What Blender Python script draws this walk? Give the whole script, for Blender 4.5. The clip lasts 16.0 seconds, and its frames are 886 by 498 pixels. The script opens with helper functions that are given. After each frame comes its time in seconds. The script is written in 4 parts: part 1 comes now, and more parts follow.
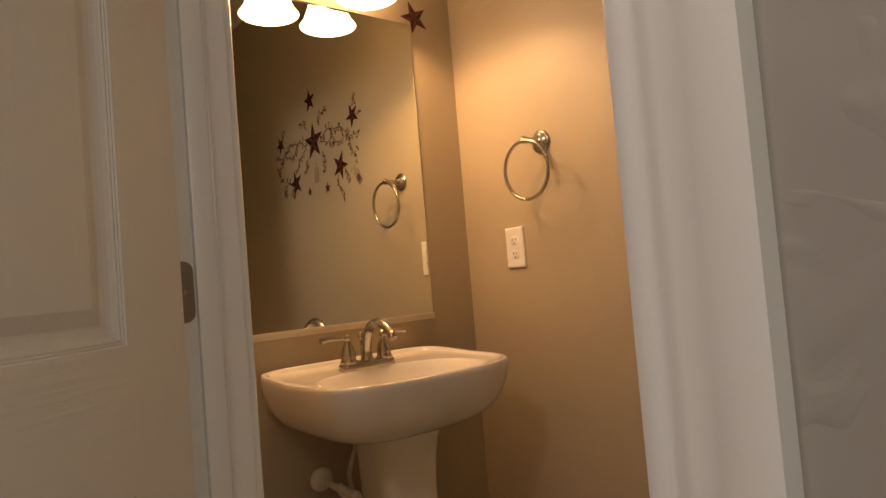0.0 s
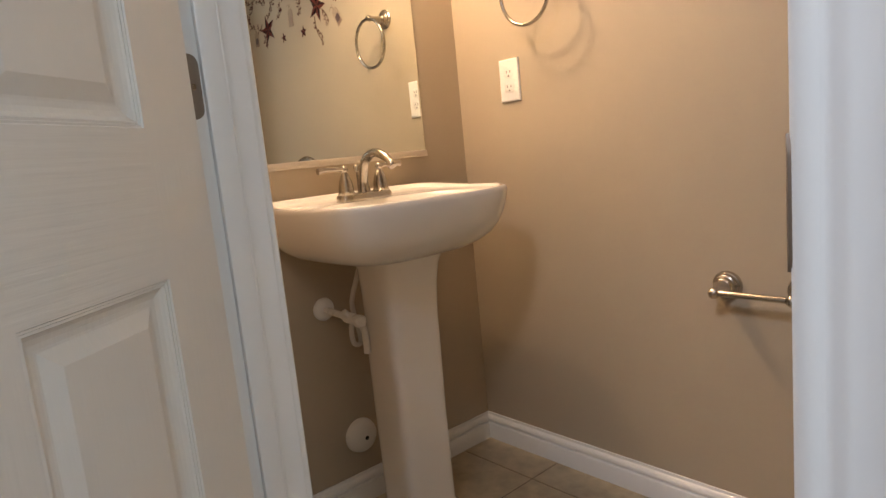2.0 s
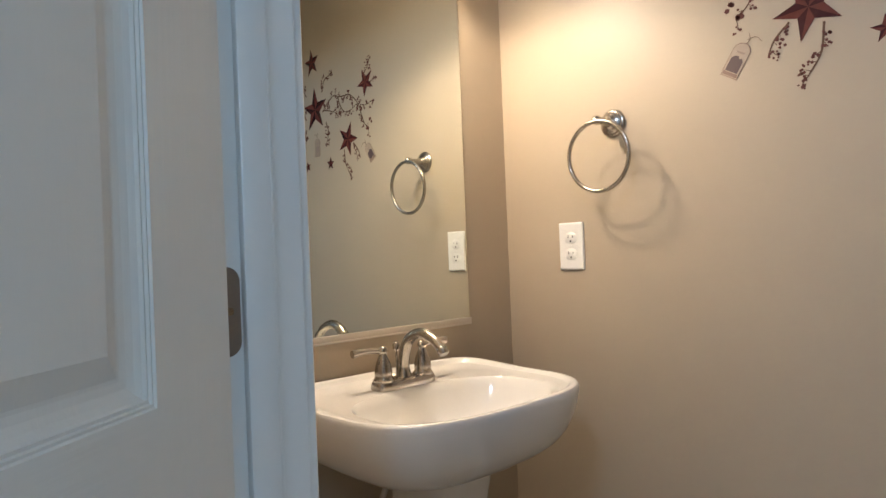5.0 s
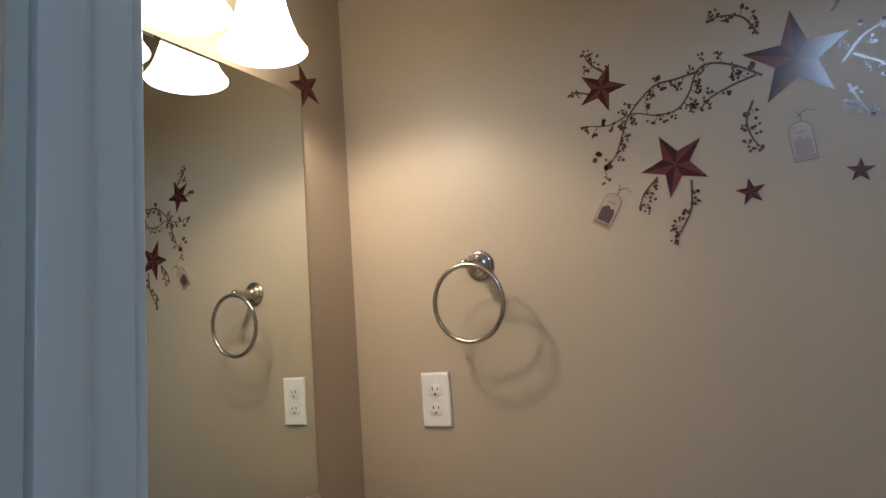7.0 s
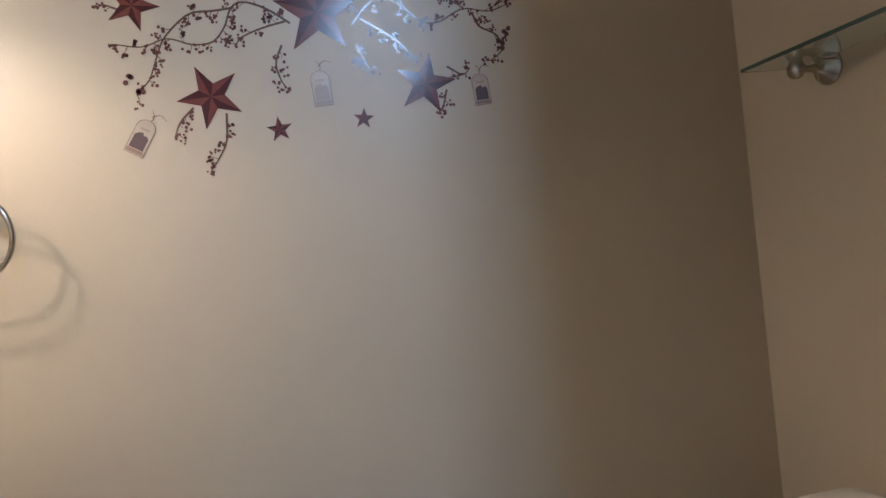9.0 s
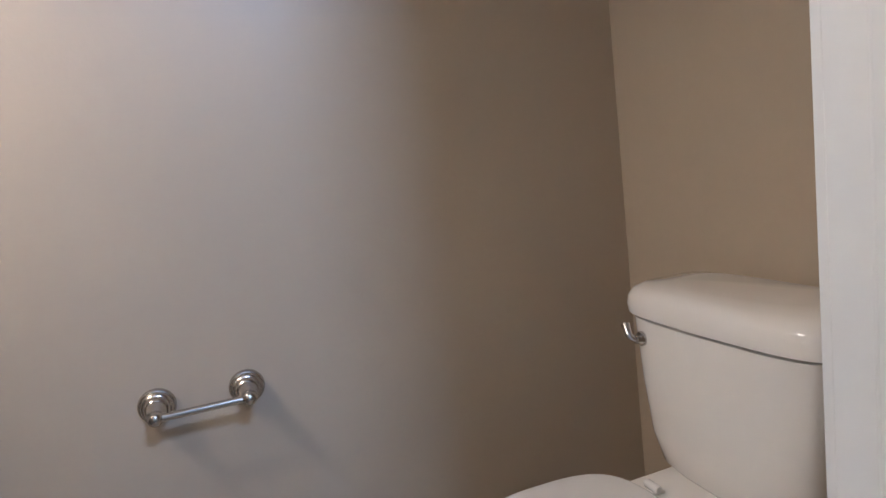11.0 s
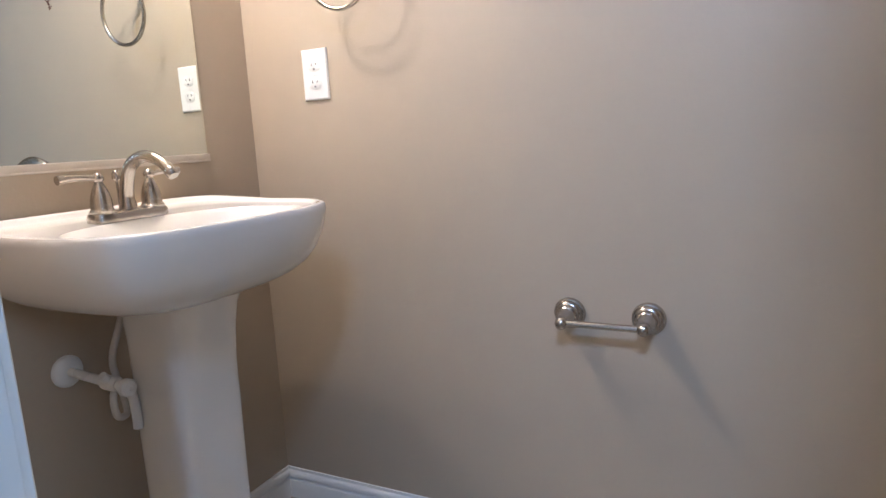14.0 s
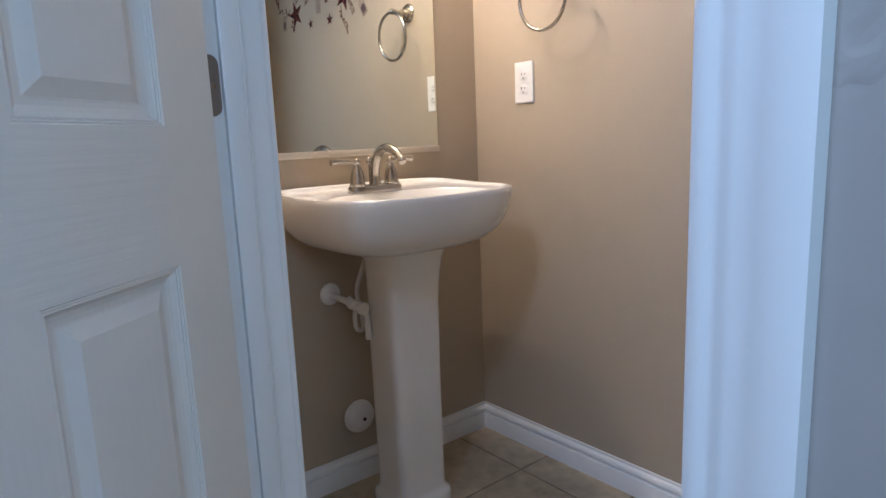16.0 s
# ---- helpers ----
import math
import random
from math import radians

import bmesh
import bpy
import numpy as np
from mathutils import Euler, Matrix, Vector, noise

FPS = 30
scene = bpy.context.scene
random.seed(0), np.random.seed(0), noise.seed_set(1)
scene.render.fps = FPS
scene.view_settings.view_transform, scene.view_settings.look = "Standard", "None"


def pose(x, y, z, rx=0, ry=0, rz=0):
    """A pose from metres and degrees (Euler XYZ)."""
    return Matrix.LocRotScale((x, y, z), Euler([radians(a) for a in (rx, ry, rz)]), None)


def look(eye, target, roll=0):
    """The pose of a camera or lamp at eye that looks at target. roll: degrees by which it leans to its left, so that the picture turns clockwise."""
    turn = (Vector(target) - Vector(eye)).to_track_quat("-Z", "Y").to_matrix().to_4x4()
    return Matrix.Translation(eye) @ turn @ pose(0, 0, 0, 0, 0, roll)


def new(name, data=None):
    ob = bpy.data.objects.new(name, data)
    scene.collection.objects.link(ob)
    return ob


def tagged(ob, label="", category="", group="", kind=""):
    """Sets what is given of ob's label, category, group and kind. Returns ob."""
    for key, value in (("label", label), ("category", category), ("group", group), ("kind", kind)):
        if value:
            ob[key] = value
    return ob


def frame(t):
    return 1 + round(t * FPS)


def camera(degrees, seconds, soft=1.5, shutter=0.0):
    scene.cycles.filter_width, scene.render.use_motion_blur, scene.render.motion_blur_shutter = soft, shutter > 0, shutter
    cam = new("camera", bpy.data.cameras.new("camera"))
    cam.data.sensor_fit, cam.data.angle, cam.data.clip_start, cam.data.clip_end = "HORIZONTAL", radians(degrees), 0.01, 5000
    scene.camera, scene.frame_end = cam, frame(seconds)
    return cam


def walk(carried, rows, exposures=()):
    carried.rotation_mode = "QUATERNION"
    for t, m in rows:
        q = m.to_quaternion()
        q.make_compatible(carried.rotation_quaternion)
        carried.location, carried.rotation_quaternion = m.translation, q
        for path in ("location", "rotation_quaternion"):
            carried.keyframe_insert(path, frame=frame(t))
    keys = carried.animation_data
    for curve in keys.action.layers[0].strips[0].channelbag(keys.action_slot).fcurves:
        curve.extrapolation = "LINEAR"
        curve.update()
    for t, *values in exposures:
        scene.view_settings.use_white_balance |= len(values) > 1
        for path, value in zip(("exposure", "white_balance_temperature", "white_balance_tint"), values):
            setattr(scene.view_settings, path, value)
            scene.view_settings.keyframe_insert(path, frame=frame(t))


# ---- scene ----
cam = camera(70.0, 16.0)
PATH = [
    (0, (1.472, -1.282, 1.047), (-0.086, -0.030, 1.131), -4.75),
    (0.5, (1.460, -1.321, 1.042), (-0.077, -0.041, 1.084), -5.17),
    (1, (1.438, -1.342, 1.025), (-0.080, -0.040, 0.978), -5.57),
    (1.5, (1.422, -1.349, 0.984), (-0.084, -0.043, 0.821), -5.81),
    (2, (1.412, -1.346, 0.933), (-0.084, -0.053, 0.631), -5.61),
    (2.5, (1.411, -1.336, 0.886), (-0.078, -0.073, 0.453), -5.71),
    (3, (1.397, -1.312, 0.860), (-0.104, -0.069, 0.410), -5.47),
    (3.5, (1.358, -1.276, 0.900), (-0.164, -0.024, 0.560), -4.66),
    (4, (1.301, -1.270, 0.981), (-0.214, 0.015, 0.752), -3.73),
    (4.5, (1.235, -1.261, 1.055), (-0.285, 0.035, 0.947), -3.03),
    (4.7, (1.191, -1.265, 1.074), (-0.314, 0.051, 1.020), -2.67),
    (6.8, (0.934, -1.206, 1.250), (-0.162, 0.446, 1.511), -3.80),
    (7, (0.922, -1.189, 1.252), (-0.055, 0.537, 1.510), -4.21),
    (7.5, (0.924, -1.173, 1.239), (0.258, 0.696, 1.492), -5.06),
    (8, (0.957, -1.164, 1.215), (0.591, 0.789, 1.446), -5.58),
    (8.5, (0.970, -1.182, 1.202), (0.949, 0.813, 1.337), -6.63),
    (9, (0.943, -1.227, 1.220), (1.267, 0.751, 1.171), -6.64),
    (9.5, (0.913, -1.230, 1.164), (1.476, 0.698, 1.060), -7.13),
    (10, (0.908, -1.211, 1.074), (1.610, 0.656, 0.950), -7.30),
    (12.3, (0.963, -1.214, 0.879), (1.523, 0.651, 0.425), -5.85),
    (12.5, (0.973, -1.223, 0.873), (1.391, 0.683, 0.433), -5.21),
    (13, (1.034, -1.297, 0.921), (0.927, 0.650, 0.474), -5.17),
    (13.5, (1.081, -1.241, 0.940), (0.530, 0.638, 0.528), -4.26),
    (14, (1.134, -1.224, 0.951), (0.240, 0.531, 0.604), -3.15),
    (14.5, (1.205, -1.259, 0.951), (0.067, 0.360, 0.663), -1.99),
    (15, (1.303, -1.308, 0.973), (-0.016, 0.162, 0.660), -1.80),
    (15.5, (1.395, -1.340, 0.976), (-0.047, 0.004, 0.638), -1.97),
    (16, (1.477, -1.350, 0.965), (-0.054, -0.110, 0.619), -2.34),
]
walk(cam, [(t, look(eye, target, roll)) for t, eye, target, roll in PATH],
     exposures=[(0.0, -1.4, 12000, 34), (0.5, -1.05, 9900, 28), (1.0, -0.8, 8700, 25), (1.6, -0.57, 7800, 24.5), (2.0, -0.42, 7450, 24), (2.5, -0.22, 7000, 22), (3.5, -0.15, 6500, 19), (4.5, -0.45, 5900, 14),
                (7.0, -1.55, 5550, 11.5), (7.5, -1.48, 5600, 11.5), (8.5, -0.92, 5350, 12), (9.5, -0.46, 5150, 14), (10.0, -0.32, 5080, 16), (12.5, -0.25, 5030, 18.5), (14.0, -0.16, 4980, 17), (15.0, -0.3, 4830, 16), (15.5, -0.37, 4980, 17), (16.0, -0.52, 5250, 18)])

# ---- light ----
world = bpy.data.worlds.new("world")
scene.world = world
world.use_nodes = True
wn = world.node_tree
sky = wn.nodes.new("ShaderNodeTexSky")
sky.sky_type, sky.sun_disc, sky.sun_elevation, sky.sun_rotation = "NISHITA", False, radians(35), radians(200)
wn.links.new(sky.outputs[0], wn.nodes["Background"].inputs[0])
wn.nodes["Background"].inputs[1].default_value = 0.08


def area_lamp(name, m, size_x, size_y, watts, colour):
    lamp = bpy.data.lights.new(name, "AREA")
    lamp.shape, lamp.size, lamp.size_y, lamp.energy, lamp.color = "RECTANGLE", size_x, size_y, watts, colour
    ob = new(name, lamp)
    ob.matrix_world = m
    return ob


def bulb_lamp(name, place, radius, watts, colour):
    lamp = bpy.data.lights.new(name, "POINT")
    lamp.shadow_soft_size, lamp.energy, lamp.color = radius, watts, colour
    ob = new(name, lamp)
    ob.location = place
    return ob


# plan of the room, in metres: mirror wall at x = 0, long wall at y = 0
LENGTH, DEPTH, HEIGHT = 1.822, 0.915, 2.44
HALL_Y = -1.030                      # hall face of the door wall
DOOR_L, DOOR_R, DOOR_TOP = 0.523, 1.296, 2.05
FLOOR = 0.010                        # top of the tiles
HALL_X0, HALL_X1, HALL_BACK, HALL_H = -1.3, 3.1, -2.25, 2.75
WIN_X0, WIN_X1, WIN_Z0, WIN_Z1 = 1.04, 1.64, 2.13, 2.55
SIDE_Y0, SIDE_Y1, SIDE_Z0, SIDE_Z1 = -1.90, -1.35, 1.35, 2.20
MID = -0.455                         # middle line of basin and toilet
WARM, COOL, COOL_SIDE = (1.0, 0.78, 0.53), (0.65, 0.805, 1.0), (0.575, 0.825, 0.98)
SHADES = ((0.112, -0.374), (0.112, -0.553))

area_lamp("window_daylight", look(((WIN_X0 + WIN_X1) / 2, HALL_BACK + 0.03, (WIN_Z0 + WIN_Z1) / 2), ((WIN_X0 + WIN_X1) / 2 - 0.3, 0, 1.1)),
          WIN_X1 - WIN_X0 - 0.22, WIN_Z1 - WIN_Z0 - 0.14, 36, COOL)
# cool fill from the hall's unseen east end, added to brighten door and jamb
area_lamp("side_window_daylight", look((HALL_X1 - 0.03, (SIDE_Y0 + SIDE_Y1) / 2, (SIDE_Z0 + SIDE_Z1) / 2), (0.6, -1.5, 1.1)), SIDE_Y1 - SIDE_Y0 - 0.1, SIDE_Z1 - SIDE_Z0 - 0.1, 23, COOL_SIDE)
for sx, sy in SHADES:
    bulb_lamp("vanity_bulb", (sx, sy, 1.824), 0.014, 17, WARM)


# ---- materials ----
def material(name, colour, rough=0.5, metal=0.0, grain=0.06, grain_size=60.0, blotch=0.05, blotch_size=3.0, bump=0.0, bump_size=250.0, coat=0.0, per_object=0.0, island=0.0, spec=0.5, whole_place=False):
    m = bpy.data.materials.new(name)
    m.use_nodes = True
    nt = m.node_tree
    b = nt.nodes["Principled BSDF"]
    b.inputs["Roughness"].default_value, b.inputs["Metallic"].default_value = rough, metal
    b.inputs["Coat Weight"].default_value = coat
    b.inputs["Specular IOR Level"].default_value = spec
    co = nt.nodes.new("ShaderNodeNewGeometry").outputs["Position"] if whole_place else nt.nodes.new("ShaderNodeTexCoord").outputs["Object"]

    def noise_at(size, detail=4):
        n = nt.nodes.new("ShaderNodeTexNoise")
        n.inputs["Scale"].default_value, n.inputs["Detail"].default_value = size, detail
        nt.links.new(co, n.inputs["Vector"])
        return n.outputs["Fac"]

    def math_node(op, a, c):
        n = nt.nodes.new("ShaderNodeMath")
        n.operation = op
        for k, v in enumerate((a, c)):
            if isinstance(v, (int, float)):
                n.inputs[k].default_value = v
            else:
                nt.links.new(v, n.inputs[k])
        return n.outputs[0]

    value = math_node("ADD", 1 - grain / 2 - blotch / 2, math_node("MULTIPLY", noise_at(grain_size), grain))
    value = math_node("ADD", value, math_node("MULTIPLY", noise_at(blotch_size, 3), blotch))
    if per_object:
        info = nt.nodes.new("ShaderNodeObjectInfo")
        value = math_node("ADD", value, math_node("MULTIPLY", math_node("SUBTRACT", info.outputs["Random"], 0.5), per_object))
    if island:
        geo = nt.nodes.new("ShaderNodeNewGeometry")
        value = math_node("ADD", value, math_node("MULTIPLY", math_node("SUBTRACT", geo.outputs["Random Per Island"], 0.5), island))
    hsv = nt.nodes.new("ShaderNodeHueSaturation")
    hsv.inputs["Color"].default_value = (*colour, 1)
    nt.links.new(value, hsv.inputs["Value"])
    nt.links.new(hsv.outputs[0], b.inputs["Base Color"])
    rr = math_node("ADD", rough - 0.04, math_node("MULTIPLY", noise_at(blotch_size * 4), 0.08))
    nt.links.new(rr, b.inputs["Roughness"])
    if bump:
        bn = nt.nodes.new("ShaderNodeBump")
        bn.inputs["Strength"].default_value, bn.inputs["Distance"].default_value = bump, 0.002
        nt.links.new(noise_at(bump_size, 2), bn.inputs["Height"])
        nt.links.new(bn.outputs[0], b.inputs["Normal"])
    return m


M_WALL = material("tan_wall_paint", (0.425, 0.351, 0.256), 0.43, grain=0.03, grain_size=90, blotch=0.05, blotch_size=2.2, bump=0.12, bump_size=130)
M_HALL = material("grey_hall_paint", (0.36, 0.335, 0.305), 0.5, grain=0.04, grain_size=60, blotch=0.05, bump=0.4, bump_size=26)
M_CEIL = material("white_ceiling_paint", (0.78, 0.76, 0.72), 0.8, bump=0.3, bump_size=60)
M_TRIM = material("white_trim_paint", (0.77, 0.77, 0.75), 0.30, grain=0.02, blotch=0.03, bump=0.05, bump_size=40)
M_DOOR = material("white_door_paint", (0.76, 0.75, 0.71), 0.38, grain=0.02, blotch=0.03)
M_CERAMIC = material("white_vitreous_china", (0.85, 0.82, 0.77), 0.09, grain=0.01, blotch=0.02, coat=0.5)
M_SEAT = material("white_seat_plastic", (0.80, 0.79, 0.77), 0.10, grain=0.01, blotch=0.02)
M_PLASTIC = material("white_plastic", (0.80, 0.78, 0.74), 0.28, grain=0.01, blotch=0.02)
M_HOSE = material("grey_white_braided_hose", (0.66, 0.63, 0.58), 0.4, grain=0.25, grain_size=500, blotch=0.05)
M_NICKEL = material("brushed_nickel", (0.47, 0.43, 0.38), 0.23, 1.0, grain=0.08, grain_size=300, blotch=0.05)
M_CHROME = material("polished_chrome", (0.62, 0.60, 0.58), 0.12, 1.0, grain=0.02, blotch=0.03)
M_SATIN = material("satin_aluminium", (0.60, 0.54, 0.46), 0.45, 0.35, grain=0.05, grain_size=200, blotch=0.05)
M_BRONZE = material("dark_worn_hinge_metal", (0.24, 0.19, 0.15), 0.42, 0.6, grain=0.15, grain_size=200, blotch=0.2, blotch_size=30)
M_SLOT = material("dark_slot", (0.03, 0.028, 0.025), 0.7)
M_PRINT = material("faded_grey_print", (0.40, 0.39, 0.37), 0.4)
M_TILE = material("beige_floor_tile", (0.40, 0.332, 0.228), 0.34, grain=0.75, grain_size=30, blotch=0.65, blotch_size=8, bump=0.15, bump_size=60, per_object=0.10, whole_place=True)
M_GROUT = material("brown_grout", (0.10, 0.078, 0.055), 0.9, grain=0.2, grain_size=200, bump=0.4, bump_size=300)
M_RUST = material("rust_red_decal", (0.125, 0.034, 0.027), 0.19, grain=0.35, grain_size=90, blotch=0.35, blotch_size=25)
M_RUSTDARK = material("dark_maroon_decal", (0.055, 0.014, 0.015), 0.19, grain=0.35, grain_size=90, blotch=0.35, blotch_size=25)
M_STEM = material("brown_vine_decal", (0.12, 0.070, 0.045), 0.22, grain=0.3, grain_size=120, blotch=0.3, blotch_size=30)
M_BERRY = material("maroon_berry_decal", (0.125, 0.050, 0.040), 0.22, grain=0.3, grain_size=200, blotch=0.3, blotch_size=40, island=0.35)
M_TAG = material("faded_paper_tag_decal", (0.41, 0.335, 0.26), 0.26, grain=0.2, grain_size=120, blotch=0.25, blotch_size=40)
M_TAGDARK = material("dark_tag_print", (0.07, 0.04, 0.04), 0.40, grain=0.2, grain_size=120)
M_TAGRIM = material("brown_tag_border", (0.22, 0.14, 0.10), 0.40, grain=0.2, grain_size=120)
M_TAGMID = material("pale_brown_tag_print", (0.27, 0.20, 0.155), 0.30, grain=0.3, grain_size=160)
M_WOOD = material("oak_hall_floor", (0.26, 0.16, 0.09), 0.4, grain=0.2, grain_size=30, blotch=0.2)

M_MIRROR = bpy.data.materials.new("mirror_silver")
M_MIRROR.use_nodes = True
mb = M_MIRROR.node_tree.nodes["Principled BSDF"]
mb.inputs["Base Color"].default_value, mb.inputs["Metallic"].default_value, mb.inputs["Roughness"].default_value = (0.86, 0.90, 0.85, 1), 1.0, 0.006

M_GLASS = bpy.data.materials.new("clear_glass")
M_GLASS.use_nodes = True
gb = M_GLASS.node_tree.nodes["Principled BSDF"]
gb.inputs["Base Color"].default_value, gb.inputs["Roughness"].default_value = (0.86, 0.95, 0.91, 1), 0.02
gb.inputs["Transmission Weight"].default_value, gb.inputs["IOR"].default_value = 1.0, 1.48

M_SHADE = bpy.data.materials.new("lit_frosted_glass")
M_SHADE.use_nodes = True
sb = M_SHADE.node_tree.nodes["Principled BSDF"]
sb.inputs["Base Color"].default_value, sb.inputs["Roughness"].default_value = (0.85, 0.80, 0.70, 1), 0.35
sb.inputs["Emission Color"].default_value, sb.inputs["Emission Strength"].default_value = (1.0, 0.80, 0.55, 1), 23.0

# trowelled ridges of the hall's plaster
hn = M_HALL.node_tree
hw, hr, hb = hn.nodes.new("ShaderNodeTexNoise"), hn.nodes.new("ShaderNodeMapRange"), hn.nodes.new("ShaderNodeBump")
hn.links.new(hn.nodes["Texture Coordinate"].outputs["Object"], hw.inputs["Vector"])
hw.inputs["Scale"].default_value, hw.inputs["Detail"].default_value, hw.inputs["Distortion"].default_value = 13.0, 3, 0.8
hr.inputs["From Min"].default_value, hr.inputs["From Max"].default_value = 0.57, 0.62
hn.links.new(hw.outputs["Fac"], hr.inputs["Value"])
hb.inputs["Strength"].default_value, hb.inputs["Distance"].default_value = 0.28, 0.002
hn.links.new(hr.outputs[0], hb.inputs["Height"])
hn.links.new(hn.nodes["Bump"].outputs[0], hb.inputs["Normal"])
hn.links.new(hb.outputs[0], hn.nodes["Principled BSDF"].inputs["Normal"])

# wood-grain relief moulded into the door skin
dn = M_DOOR.node_tree
dw, dm, db = dn.nodes.new("ShaderNodeTexNoise"), dn.nodes.new("ShaderNodeMapping"), dn.nodes.new("ShaderNodeBump")
dn.links.new(dn.nodes["Texture Coordinate"].outputs["Object"], dm.inputs[0])
dm.inputs["Scale"].default_value = (130, 130, 6)
dn.links.new(dm.outputs[0], dw.inputs["Vector"])
dw.inputs["Scale"].default_value, dw.inputs["Detail"].default_value = 1.0, 3
db.inputs["Strength"].default_value, db.inputs["Distance"].default_value = 0.42, 0.001
dn.links.new(dw.outputs["Fac"], db.inputs["Height"])
dn.links.new(db.outputs[0], dn.nodes["Principled BSDF"].inputs["Normal"])
M_RAIL = M_DOOR.copy()
M_RAIL.name = "white_door_rail_paint"
M_RAIL.node_tree.nodes["Mapping"].inputs["Scale"].default_value = (5, 5, 115)
M_RAIL.node_tree.nodes["Bump"].inputs["Strength"].default_value = 0.85


# ---- mesh helpers ----
def to_object(name, bm, mat, smooth=True):
    me = bpy.data.meshes.new(name)
    bmesh.ops.recalc_face_normals(bm, faces=bm.faces)
    if smooth:
        for f in bm.faces:
            f.smooth = True
        for e in bm.edges:
            if len(e.link_faces) == 2 and e.calc_face_angle(0) > radians(38):
                e.smooth = False
    bm.to_mesh(me)
    bm.free()
    me.materials.append(mat)
    return new(name, me)


def part(name, bm, mat, parent, label="", smooth=True):
    ob = to_object(name, bm, mat, smooth)
    base = parent.matrix_basis.copy()
    up = parent.parent
    while up is not None:
        base = up.matrix_basis @ base if parent.matrix_parent_inverse == Matrix() else up.matrix_basis @ parent.matrix_parent_inverse @ base
        up = up.parent
    ob.parent = parent
    ob.matrix_parent_inverse = base.inverted()
    return tagged(ob, label) if label else ob


def thing(name, place, label, category, group="", kind=""):
    ob = new(name)
    ob.empty_display_size = 0.05
    ob.location = place
    ob.matrix_basis = Matrix.Translation(place)
    return tagged(ob, label, category, group, kind)


def whole(name, bm, mat, label, category, group="", kind="", smooth=True):
    return tagged(to_object(name, bm, mat, smooth), label, category, group, kind)


def box(x0, x1, y0, y1, z0, z1, bevel=0.0, bm=None, segments=2):
    bm = bm or bmesh.new()
    made = bmesh.ops.create_cube(bm, size=1.0, matrix=Matrix.Translation(((x0 + x1) / 2, (y0 + y1) / 2, (z0 + z1) / 2)) @ Matrix.Diagonal((x1 - x0, y1 - y0, z1 - z0, 1)))
    if bevel:
        vs = set(made["verts"])
        es = [e for e in bm.edges if e.verts[0] in vs and e.verts[1] in vs]
        bmesh.ops.bevel(bm, geom=es, offset=bevel, segments=segments, affect="EDGES", profile=0.5)
    return bm


def loft(rings, bm=None, cap_start=True, cap_end=True, closed=True):
    """Skins a row of rings of points, each with the same count."""
    bm = bm or bmesh.new()
    rows = [[bm.verts.new(p) for p in ring] for ring in rings]
    n = len(rows[0])
    for a, b in zip(rows, rows[1:]):
        for k in range(n if closed else n - 1):
            bm.faces.new((a[k], a[(k + 1) % n], b[(k + 1) % n], b[k]))
    if cap_start and closed:
        bm.faces.new(rows[0][::-1])
    if cap_end and closed:
        bm.faces.new(rows[-1])
    return bm


def lathe(profile, m=Matrix(), steps=28, bm=None):
    """Turns a profile of (radius, height) round z, then places it by m."""
    rings = []
    for r, h in profile:
        rings.append([m @ Vector((max(r, 1e-4) * math.cos(2 * math.pi * k / steps), max(r, 1e-4) * math.sin(2 * math.pi * k / steps), h)) for k in range(steps)])
    return loft(rings, bm)


def smooth_line(points, steps=8):
    """A rounded line through a few points."""
    ps = [Vector(p) for p in points]
    ps = [2 * ps[0] - ps[1]] + ps + [2 * ps[-1] - ps[-2]]
    out = []
    for a, b, c, d in zip(ps, ps[1:], ps[2:], ps[3:]):
        for k in range(steps):
            u = k / steps
            out.append(0.5 * (2 * b + (c - a) * u + (2 * a - 5 * b + 4 * c - d) * u * u + (3 * b - a - 3 * c + d) * u ** 3))
    return out + [ps[-2]]


def tube(points, radius, sides=12, bm=None, steps=8, rounded=True):
    line = smooth_line(points, steps) if rounded else [Vector(p) for p in points]
    rings, up = [], Vector((0.123, 0.456, 0.88)).normalized()
    for k, p in enumerate(line):
        d = (line[min(k + 1, len(line) - 1)] - line[max(k - 1, 0)]).normalized()
        side = d.cross(up).normalized()
        up = side.cross(d).normalized()
        r = radius(k / (len(line) - 1)) if callable(radius) else radius
        rings.append([p + r * (math.cos(2 * math.pi * j / sides) * side + math.sin(2 * math.pi * j / sides) * up) for j in range(sides)])
    return loft(rings, bm)


def sheet(profile, ends):
    """Runs a wall moulding's section between two ends; each end maps (out, up) to a place."""
    return loft([[e(o, u) for o, u in profile] for e in ends])


TO_PLUS_X = pose(0, 0, 0, 0, 90, 0)
TO_MINUS_Y = pose(0, 0, 0, 90, 0, 0)
TO_MINUS_X = pose(0, 0, 0, 0, -90, 0)


def at(x, y, z, turn=Matrix()):
    return Matrix.Translation((x, y, z)) @ turn


# ---- setting ----
def structure(name, bm, mat, label, category, smooth=False):
    return whole(name, bm, mat, label, category, kind="structure", smooth=smooth)


